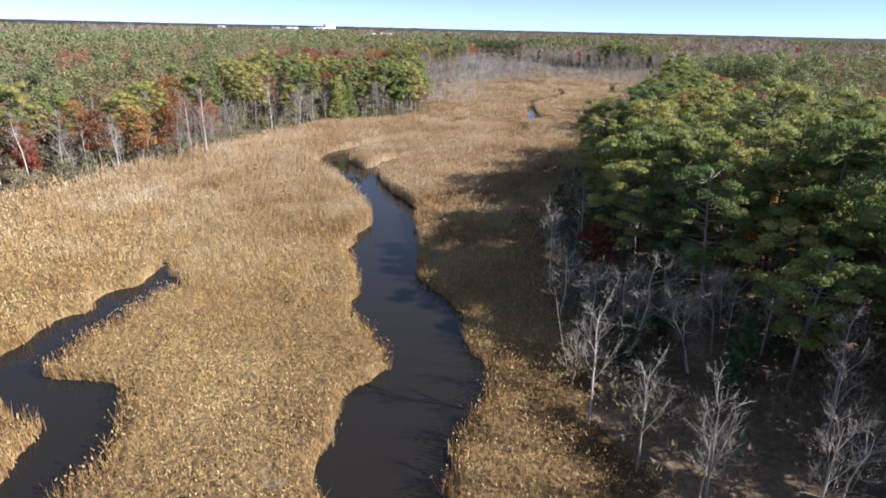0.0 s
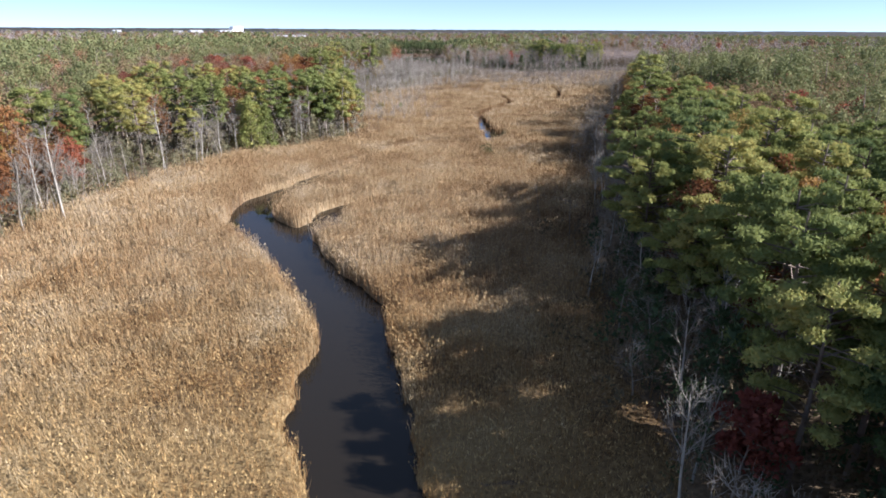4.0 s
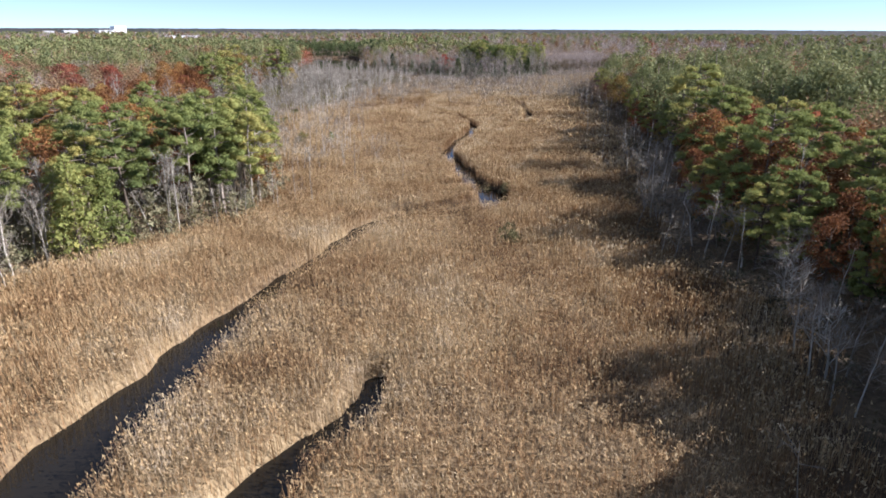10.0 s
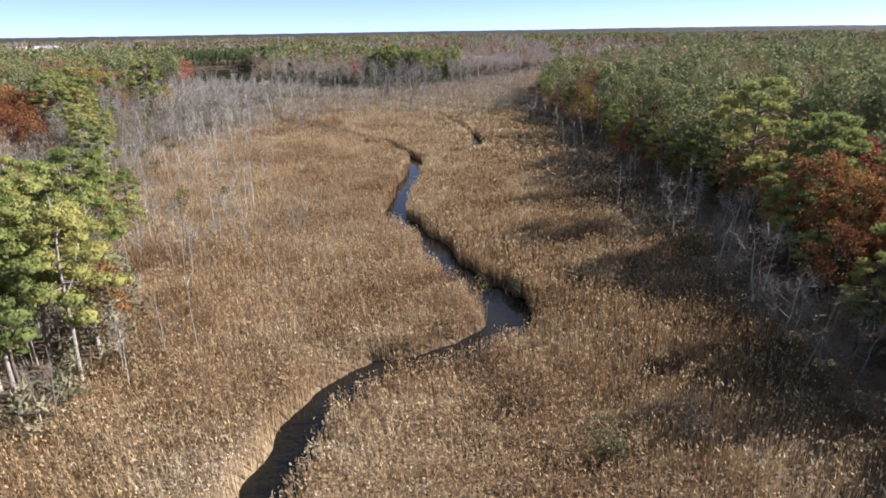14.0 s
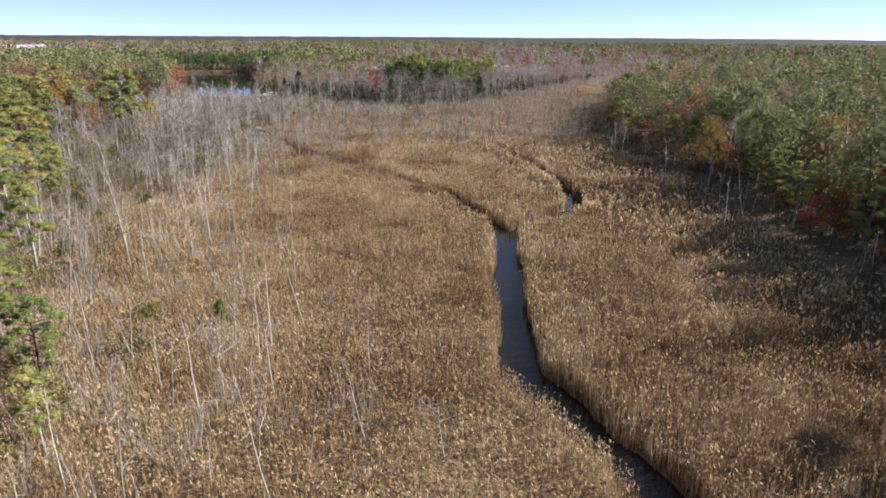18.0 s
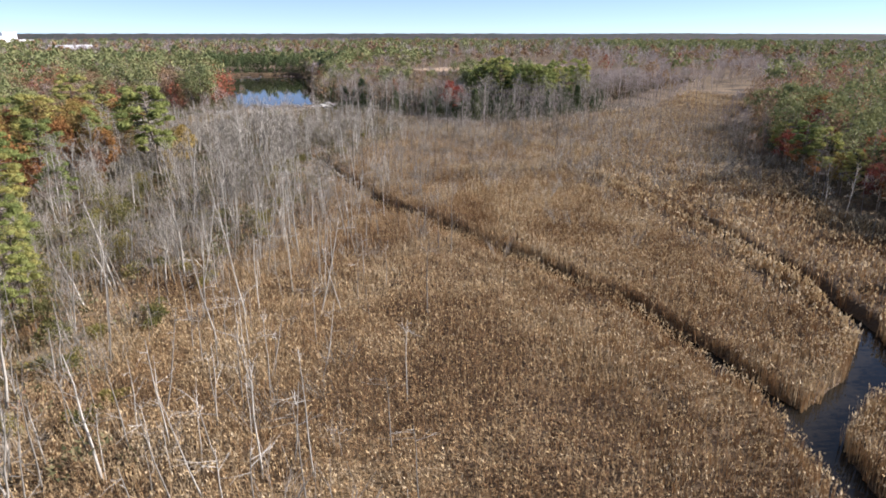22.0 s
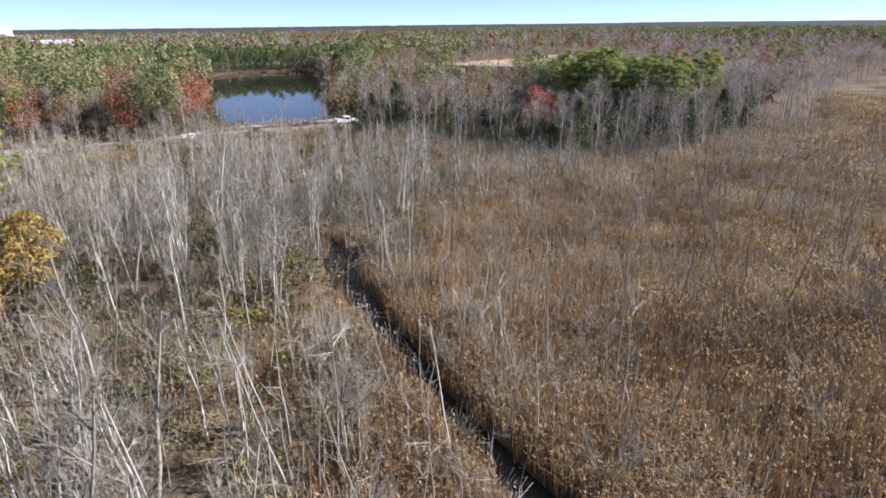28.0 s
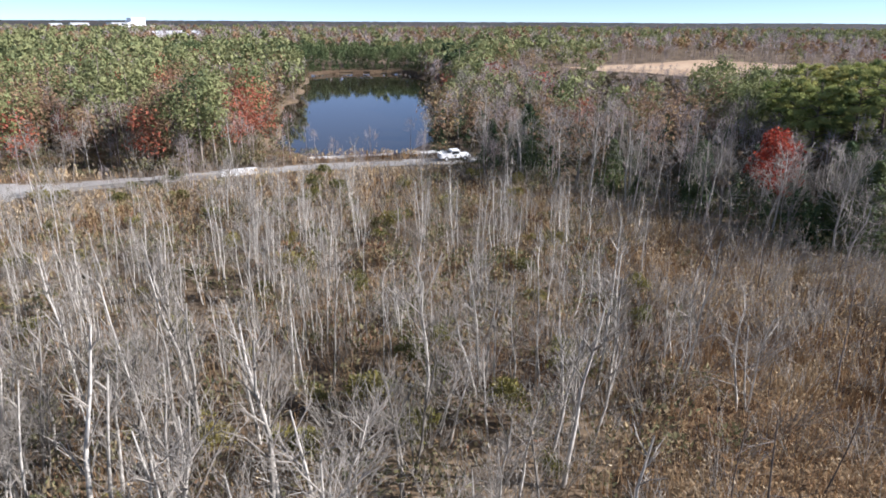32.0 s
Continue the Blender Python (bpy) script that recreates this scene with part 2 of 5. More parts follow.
_nt.links.new(_n.outputs[0], _bm.inputs["Height"])
_nt.links.new(_bm.outputs[0], _b.inputs["Normal"])

# ---- the plan ----


def lattice(i, j, seed):
    h = (i.astype(np.int64) * 374761393 + j.astype(np.int64) * 668265263 + seed * 974711) & 0xFFFFFFFF
    h = ((h ^ (h >> 13)) * 1274126177) & 0xFFFFFFFF
    return ((h ^ (h >> 16)) & 0xFFFF) / 65535.0


def vnoise(x, y, size, seed=0):
    """Smooth value noise, 0 to 1, with features of that size in metres."""
    x, y = np.asarray(x, float) / size, np.asarray(y, float) / size
    i, j = np.floor(x), np.floor(y)
    u, v = x - i, y - j
    u, v = u * u * (3 - 2 * u), v * v * (3 - 2 * v)
    a, b, c, d = lattice(i, j, seed), lattice(i + 1, j, seed), lattice(i, j + 1, seed), lattice(i + 1, j + 1, seed)
    return (a * (1 - u) + b * u) * (1 - v) + (c * (1 - u) + d * u) * v


def smooth(a, b, x):
    k = np.clip((x - a) / (b - a), 0, 1)
    return k * k * (3 - 2 * k)


# watercourses: x, y, half width
CREEK = [(-5.7, 5, 3.7), (-5.7, 29.5, 3.6), (-5.5, 34, 3.3), (-4.4, 37.5, 4.2), (-2.8, 40, 3.8), (-2.3, 42.8, 3.2), (-3.1, 46.4, 3.2), (-4.4, 50.4, 3.7), (-6.1, 53.2, 4.3), (-6.6, 56, 3.6),
         (-7.6, 60, 3.1), (-8.5, 65, 3.0), (-8.7, 71, 3.2), (-8.2, 76, 2.9), (-8.0, 79, 2.7), (-8.9, 84.5, 3.2), (-10.4, 88, 3.1), (-12.6, 91.4, 2.9), (-14, 98, 2.8), (-17, 105.5, 3.9), (-20.9, 112, 2.8), (-21.3, 117, 2.9)]
CREEK_2 = [(-21.3, 117, 2.9), (-19.8, 123.5, 2.6), (-16.5, 129.5, 2.3), (-12, 138.5, 1.9), (-7.5, 146, 1.4), (-1.2, 154.5, 1.15), (3.5, 162.2, 1.3), (10, 165.5, 1.4),
           (17, 164.8, 1.6), (22, 167.5, 2.0), (23.8, 172, 2.0), (23.6, 183, 1.7), (25, 190.5, 1.5), (25, 202.5, 1.5), (32, 215, 1.4), (41, 231, 1.4)]
SIDE_ARM = [(-15, 106.5, 2.4), (-11.3, 110, 2.2), (-11.0, 115, 1.7), (-8, 119.3, 1.2), (-4, 121.8, 0.9), (-2, 126, 0.6)]
LEFT_BRANCH = [(42, 232, 1.1), (43, 243, 0.95), (43.5, 254, 0.9), (40, 268.5, 0.9), (36.5, 282, 0.9), (32.3, 298, 0.95), (31.6, 305, 1.0), (31, 312, 0.9), (30.2, 321, 0.8), (30.4, 329, 0.7), (31, 343, 0.4)]
RIGHT_BRANCH = [(42, 232, 1.0), (50, 234.5, 1.2), (57.5, 238.5, 1.4), (60, 243, 1.2), (64, 251, 0.9), (69, 269, 0.8), (71.5, 286, 0.6), (74, 300, 0.3)]
LAGOON = [(-42, 35, 5), (-36, 38, 3.2), (-32.3, 40.2, 2.5), (-31.6, 44, 1.9), (-31.3, 49, 2.0), (-30, 53, 2.1), (-28.7, 56.5, 2.0), (-29.5, 60.5, 1.0), (-30.3, 62.8, 0.5)]
LAGOON_2 = [(-32.3, 39, 2.2), (-29, 38.3, 1.9), (-25.6, 38, 2.2), (-24.2, 35.5, 1.5), (-23.9, 32.5, 2.0), (-23.8, 29, 1.7), (-23.5, 22, 2.0)]
POND = [(36, 446, 14.5), (38, 470, 17.5), (42, 510, 19), (46, 555, 21), (49, 590, 22)]


def chain(x, y, rows):
    """Distance to the bank of a watercourse: under 0 in the water."""
    best = np.full(np.shape(x), 1e9)
    for (ax, ay, aw), (bx, by, bw) in zip(rows, rows[1:]):
        dx, dy = bx - ax, by - ay
        k = np.clip(((x - ax) * dx + (y - ay) * dy) / (dx * dx + dy * dy), 0, 1)
        best = np.minimum(best, np.hypot(x - ax - k * dx, y - ay - k * dy) - (aw + k * (bw - aw)))
    return best


def bank(x, y):
    d = np.full(np.shape(x), 1e9)
    for rows in (CREEK, CREEK_2, SIDE_ARM, LEFT_BRANCH, RIGHT_BRANCH, LAGOON, LAGOON_2):
        d = np.minimum(d, chain(x, y, rows))
    low = smooth(95, 55, y)
    return d + (vnoise(x, y, 3.2, 3) - 0.5) * (1.0 + 0.6 * low) + (vnoise(x, y, 1.1, 4) - 0.5) * (0.4 + 0.4 * low)


def pond(x, y):
    return chain(x, y, POND) + (vnoise(x, y, 12, 5) - 0.5) * 4


# woods' edges: y, x of the western and of the eastern edge of the marsh
WEST = [(-50, -80), (20, -75), (60, -68), (85, -61.5), (92, -58), (103, -52), (107, -47), (118, -44), (145, -37), (153, -31), (160, -23), (166, -14), (172, -9), (183, -7),
        (195, -8), (205, -14), (218, -19), (240, -16), (262, -11), (292, -8), (313, -3), (340, -2), (380, -8), (430, -20)]
EAST = [(-50, 30), (22, 14), (30, 10.5), (36, 8), (42, 6.5), (50, 8.5), (62, 11.5), (73, 12), (91, 16), (97, 17.5), (106, 19), (116, 27), (126, 32), (136, 33), (150, 35), (163, 41), (181, 54), (190, 58),
        (215, 69), (237, 78), (249, 84), (268, 91), (279, 98), (299, 106), (320, 122), (345, 145), (380, 195), (430, 250)]
NORTH = [(-60, 417), (20, 421), (30, 430), (45, 432), (50, 412), (60, 398), (70, 381), (78, 368), (97, 364), (124, 376), (155, 382), (200, 420), (300, 470)]


def edge(rows, v):
    return np.interp(v, [r[0] for r in rows], [r[1] for r in rows])


def into_wood(x, y):
    """Metres into the woods: under 0 on the open marsh."""
    wob = (vnoise(x, y, 9, 11) - 0.5) * 5
    return np.maximum.reduce([edge(WEST, y) - x, x - edge(EAST, y), y - edge(NORTH, x)]) + wob


def snag_belt(x, y):
    """Depth of the belt of dead trees and brush along the woods' edge."""
    east = x > edge(EAST, y) - 12
    return np.where(east, np.where((y > 50) & (y < 97), 3.0, np.where(y < 50, 15.0, np.where(y > 168, 9.0, 10.0))), np.where((y > 140) & (y < 200), 1.5, 4.0)) * np.where(y > 340, 0.5, 1.0)


# eastern limit of the drowned wood: y, x
DROWNED = [(190, -14), (240, -7), (270, 3), (300, 20), (320, 28), (340, 38), (360, 50), (380, 56), (430, 60)]


def grey_wood(x, y):
    """How thick the bleached dead trees stand, 0 to 1."""
    lim = edge(DROWNED, y) + (vnoise(x, y, 22, 21) - 0.5) * 14
    return np.clip(smooth(6, -9, x - lim), 0, 1) * smooth(215, 290, y) * (0.25 + 0.75 * smooth(404, 385, y)) * smooth(417, 409, y)


def road(x, y):
    """Distance from the track below the pond and its turning place."""
    d = chain(x, y, [(-24, 402, 5.0), (-14, 410, 6.0), (-6, 412, 2.6), (6, 415, 2.0), (14, 417.5, 1.9), (28, 419.5, 2.1), (42, 420.2, 2.1), (55, 421.5, 2.0)])
    return d + (vnoise(x, y, 6, 31) - 0.5) * 1.2


def field(x, y):
    u, v = (x - 214) * 0.9 + (y - 612) * 0.43, -(x - 214) * 0.43 + (y - 612) * 0.9
    return np.maximum(np.abs(u) - 56, np.abs(v) - 34) + (vnoise(x, y, 30, 33) - 0.5) * 8


# ---- mesh helpers ----
def mesh_np(name, v, *faces, smooth_faces=False):
    """A mesh from arrays: vertices and any number of (n, k) face arrays."""
    me = bpy.data.meshes.new(name)
    faces = [np.asarray(f, np.int32) for f in faces if len(f)]
    v = np.asarray(v, np.float32)
    me.vertices.add(len(v))
    me.vertices.foreach_set("co", v.ravel())
    loops = np.concatenate([f.ravel() for f in faces])
    sizes = np.concatenate([np.full(len(f), f.shape[1], np.int32) for f in faces])
    me.loops.add(len(loops))
    me.loops.foreach_set("vertex_index", loops)
    me.polygons.add(len(sizes))
    me.polygons.foreach_set("loop_start", np.concatenate([[0], np.cumsum(sizes)[:-1]]).astype(np.int32))
    me.polygons.foreach_set("use_smooth", np.full(len(sizes), smooth_faces))
    me.update(calc_edges=True)
    return me


def thing(name, label, category, group="", kind=""):
    ob = new(name)
    ob.empty_display_size = 0.3
    return tagged(ob, label, category, group, kind)


def part(name, data, material, parent=None, label=""):
    """Links a mesh or a bmesh as one object under a thing or a part."""
    if isinstance(data, bmesh.types.BMesh):
        me = bpy.data.meshes.new(name)
        data.to_mesh(me)
        data.free()
        data = me
    if not data.materials:
        data.materials.append(material)
    ob = new(name, data)
    ob.parent = parent
    return tagged(ob, label)


class Bag:
    """Gathers vertices and faces of many pieces into one mesh."""

    def __init__(self):
        self.v, self.f, self.n = [], {}, 0

    def add(self, v, f):
        v, f = np.asarray(v, float), np.asarray(f, np.int64)
        self.v.append(v)
        self.f.setdefault(f.shape[1], []).append(f + self.n)
        self.n += len(v)
        return self

    def put(self, v, fs):
        for i, f in enumerate(fs):
            self.f.setdefault(f.shape[1], []).append(np.asarray(f, np.int64) + self.n)
        self.v.append(np.asarray(v, float))
        self.n += len(v)

    def mix(self, *bags):
        for b in bags:
            v, fs = b.arrays()
            self.put(v, fs)
        return self

    def arrays(self):
        return np.concatenate(self.v), [np.concatenate(f) for f in self.f.values()]

    def mesh(self, name, smooth_faces=False):
        v, fs = self.arrays()
        return mesh_np(name, v, *fs, smooth_faces=smooth_faces)


def tube(points, radii, sides=5):
    """A tapered tube along points."""
    p = np.asarray(points, float)
    d = np.gradient(p, axis=0)
    d /= np.linalg.norm(d, axis=1)[:, None] + 1e-9
    ref = np.where(np.abs(d[:, 2:3]) > 0.9, [[1.0, 0, 0]], [[0, 0, 1.0]])
    a = np.cross(d, ref)
    a /= np.linalg.norm(a, axis=1)[:, None] + 1e-9
    b = np.cross(d, a)
    ang = np.arange(sides) * 2 * math.pi / sides
    v = p[:, None] + np.asarray(radii)[:, None, None] * (np.cos(ang)[None, :, None] * a[:, None] + np.sin(ang)[None, :, None] * b[:, None])
    n, k = len(p), np.arange(sides)
    i = (np.arange(n - 1)[:, None] * sides + k[None]).ravel()
    j = (np.arange(n - 1)[:, None] * sides + (k[None] + 1) % sides).ravel()
    return v.reshape(-1, 3), np.stack([i, j, j + sides, i + sides], 1)


_ico = bmesh.new()
bmesh.ops.create_icosphere(_ico, subdivisions=1, radius=1)
ICO_V = np.array([w.co[:] for w in _ico.verts])
ICO_F = np.array([[w.index for w in f.verts] for f in _ico.faces])
_ico.free()


def blob(rng, c, r, rough=0.25):
    v = ICO_V * (1 + (rng.random((len(ICO_V), 1)) - 0.5) * 2 * rough)
    return v * np.asarray(r) + np.asarray(c), ICO_F


def leaves(rng, c, r, n, length, width, up=0.6):
    """Slim three-cornered leaves or needle sprays through the outer part of an ellipsoid."""
    u = rng.normal(size=(n, 3))
    u /= np.linalg.norm(u, axis=1)[:, None]
    u[:, 2] = np.where(u[:, 2] < -0.35, -u[:, 2], u[:, 2])
    base = np.asarray(c) + u * np.asarray(r) * (0.55 + 0.45 * rng.random((n, 1)) ** 0.6)
    way = u * 0.8 + rng.normal(size=(n, 3)) * 0.6 + [0, 0, up * 0.6]
    way /= np.linalg.norm(way, axis=1)[:, None]
    side = np.cross(way, rng.normal(size=(n, 3)))
    side /= np.linalg.norm(side, axis=1)[:, None] + 1e-9
    L, W = length * (0.6 + 0.8 * rng.random((n, 1))), width * (0.6 + 0.8 * rng.random((n, 1)))
    v = np.stack([base - side * W, base + side * W, base + way * L], 1).reshape(-1, 3)
    return v, np.arange(3 * n).reshape(-1, 3)


def tufts(rng, c, r, n, size, stir=0.55):
    """Small leafy facets on an ellipsoid's outside, most of them facing outwards."""
    u = rng.normal(size=(n, 3))
    u /= np.linalg.norm(u, axis=1)[:, None]
    u[:, 2] = np.where(u[:, 2] < -0.45, -u[:, 2], u[:, 2])
    base = np.asarray(c) + u * np.asarray(r) * (0.68 + 0.4 * rng.random((n, 1)))
    facing = u + rng.normal(size=(n, 3)) * stir
    facing /= np.linalg.norm(facing, axis=1)[:, None]
    a = np.cross(facing, rng.normal(size=(n, 3)))
    a /= np.linalg.norm(a, axis=1)[:, None] + 1e-9
    b = np.cross(facing, a)
    s = size * (0.55 + 0.9 * rng.random((n, 1)))
    v = np.stack([base - b * s * 0.42 - a * s * 0.1, base + b * s * 0.42 - a * s * 0.2, base + a * s * 0.8], 1).reshape(-1, 3)
    return v, np.arange(3 * n).reshape(-1, 3)


def spray(rng, c, r, n, size):
    """Leafy facets all through an ellipsoid, thinning out towards its border, so that neighbours run together."""
    u = rng.normal(size=(n, 3)) * 0.54
    base = np.asarray(c) + u * np.asarray(r)
    facing = u * 1.9 + rng.normal(size=(n, 3)) * 0.45 + [0, 0, 0.25]
    facing /= np.linalg.norm(facing, axis=1)[:, None]
    a = np.cross(facing, rng.normal(size=(n, 3)))
    a /= np.linalg.norm(a, axis=1)[:, None] + 1e-9
    b = np.cross(facing, a)
    s = size * (0.5 + 1.0 * rng.random((n, 1)))
    v = np.stack([base - b * s * 0.42 - a * s * 0.1, base + b * s * 0.42 - a * s * 0.2, base + a * s * 0.8], 1).reshape(-1, 3)
    return v, np.arange(3 * n).reshape(-1, 3)


# ---- ground and water ----
def graded(lo, hi, step, far):
    """Grid lines: even from lo to hi, then ever wider out to far on both sides."""
    mid = list(np.arange(lo, hi + 0.01, step))
    out, s, g = [], step, hi
    while g < far:
        s *= 1.16
        g += s
        out.append(min(g, far))
    inn, s, g = [], step, lo
    while g > -far:
        s *= 1.16
        g -= s
        inn.append(max(g, -far))
    return np.array(inn[::-1] + mid + out)


def sheet(xs, ys, z, keep=None):
    """A grid sheet. z and keep: functions of x and y."""
    X, Y = np.meshgrid(xs, ys)
    v = np.stack([X, Y, z(X, Y)], -1).reshape(-1, 3)
    n = len(xs)
    i = (np.arange(len(ys) - 1)[:, None] * n + np.arange(n - 1)[None]).ravel()
    f = np.stack([i, i + 1, i + n + 1, i + n], 1)
    if keep is not None:
        c = v[f].mean(1)
        f = f[keep(c[:, 0], c[:, 1])]
        used, f = np.unique(f, return_inverse=True)
        v, f = v[used], f.reshape(-1, 4)
    return v, f


def follow_bank(v, f, level):
    """Draws the sheet's border vertices beside the water on to the bank's line."""
    e = np.concatenate([np.sort(f[:, [i, (i + 1) % 4]], 1) for i in range(4)])
    key, count = np.unique(e[:, 0].astype(np.int64) * len(v) + e[:, 1], return_counts=True)
    rim = np.unique(np.concatenate([key[count == 1] // len(v), key[count == 1] % len(v)]))
    rim = rim[np.abs(bank(v[rim, 0], v[rim, 1])) < 1.6]
    for _ in range(5):
        x, y = v[rim, 0], v[rim, 1]
        d, h = bank(x, y), 0.15
        gx, gy = (bank(x + h, y) - bank(x - h, y)) / (2 * h), (bank(x, y + h) - bank(x, y - h)) / (2 * h)
        k = np.clip((level - d) / np.maximum(gx * gx + gy * gy, 0.35), -0.5, 0.5) * 0.8
        v[rim, 0] += np.clip(k * gx, -0.5, 0.5)
        v[rim, 1] += np.clip(k * gy, -0.5, 0.5)
    v[rim, 2] = -0.12
    return v, f


def ground_z(x, y):
    land = 0.28 + 0.25 * vnoise(x, y, 5, 41) + smooth(0, 15, into_wood(x, y)) * 0.5 + smooth(150, 900, np.hypot(x - 20, y - 200)) * 0.3
    d = np.minimum(bank(x, y), pond(x, y))
    z = land * smooth(0.5, 2.2, d) - 1.3 * smooth(1.2, -0.6, d)
    dam = smooth(9, 2.5, np.maximum(road(x, y), 0) + 2.5)
    return np.maximum(z, np.where((pond(x, y) > 0.3) & (dam > 0.02), dam * 1.1, -9))


xs, ys = graded(-64, 130, 1.3, 4850), graded(8, 448, 1.3, 4850)
gv, gf = sheet(xs, ys, ground_z)
ground = tagged(part("ground", mesh_np("ground", gv, gf, smooth_faces=True), M_GROUND), "dark brown marsh mud and leaf litter", "ground", kind="structure")

wv, wf = sheet(np.linspace(-160, 220, 20), np.linspace(-20, 640, 30), lambda x, y: x * 0)
water = tagged(part("water", mesh_np("water", wv, wf), M_WATER), "still dark tannin-brown creek and pond water", "water", kind="structure")


def road_z(x, y):
    return ground_z(x, y) + 0.06


rv, rf = sheet(np.arange(-44, 80, 0.9), np.arange(386, 430, 0.9), road_z, lambda x, y: road(x, y) < 0)
gravel_road = tagged(part("road", mesh_np("road", rv, rf, smooth_faces=True), M_ROAD), "pale sandy gravel track below the pond", "road", kind="structure")
fv, ff = sheet(np.arange(90, 290, 4.0), np.arange(530, 700, 4.0), lambda x, y: ground_z(x, y) + 0.5, lambda x, y: field(x, y) < 0)
mown = tagged(part("field", mesh_np("field", fv, ff, smooth_faces=True), M_FIELD), "open tan mown field among the woods", "field", kind="structure")


mv, mf = sheet(np.arange(0, 90, 1.5), np.arange(455, 640, 1.5), lambda x, y: ground_z(x, y) + 0.5, lambda x, y: (y > 588) & (pond(x, y) > 0.8) & (pond(x, y) < 2.6 + 3 * vnoise(x, y, 12, 35)))
margin = tagged(part("pond_margin", mesh_np("pond_margin", mv, mf, smooth_faces=True), M_THATCH), "strip of dry tan sedge round the pond", "grass", kind="stuff")


# ---- the reed bed ----
def reed_room(x, y):
    """How thick reed grows, 0 to 1."""
    w = into_wood(x, y)
    thin = smooth(3.5, -3, w) * (1 - (0.70 + 0.26 * smooth(282, 302, y) * smooth(0.25, 0.5, vnoise(x, y, 9, 57))) * grey_wood(x, y))
    return thin * smooth(0, 0.25, bank(x, y)) * smooth(0.5, 4, road(x, y)) * smooth(1, 5, pond(x, y))


def reed_top(x, y):
    # short sedge at the southern end, tall reed further north; clumps a stride wide
    tall = 1.95 + 0.7 * (vnoise(x, y, 14, 51) - 0.5) + 0.5 * (vnoise(x, y, 3.5, 52) - 0.5) + 0.5 * (vnoise(x, y, 1.5, 54) - 0.5)
    return tall * (0.55 + 0.45 * smooth(48, 92, y))


def thatch_z(x, y):
    d = bank(x, y)
    h = reed_top(x, y) * 0.40 + 0.30 * (vnoise(x, y, 0.9, 53) - 0.5)
    return 0.15 + h * smooth(0.1, 1.0, d) * smooth(0.05, 0.7, reed_room(x, y))


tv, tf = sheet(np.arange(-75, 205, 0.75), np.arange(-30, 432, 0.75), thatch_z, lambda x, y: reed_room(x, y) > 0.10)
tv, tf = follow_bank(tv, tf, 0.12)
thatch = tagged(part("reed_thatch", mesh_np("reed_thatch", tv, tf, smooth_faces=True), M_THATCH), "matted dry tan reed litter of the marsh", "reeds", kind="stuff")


def near_path(x, y):
    """Metres from the line of the flight, in the plan."""
    return chain(x, y, [(-3, 0, 0), (-8.5, 80, 0), (-3, 130, 0), (5, 200, 0), (10, 245, 0), (30, 330, 0)])


def scatter(rng, x0, x1, y0, y1, step):
    """A jittered grid of places."""
    nx, ny = int((x1 - x0) / step), int((y1 - y0) / step)
    X, Y = np.meshgrid(np.arange(nx), np.arange(ny))
    x = x0 + (X.ravel() + rng.random(nx * ny)) * step
    y = y0 + (Y.ravel() + rng.random(nx * ny)) * step
    return x, y


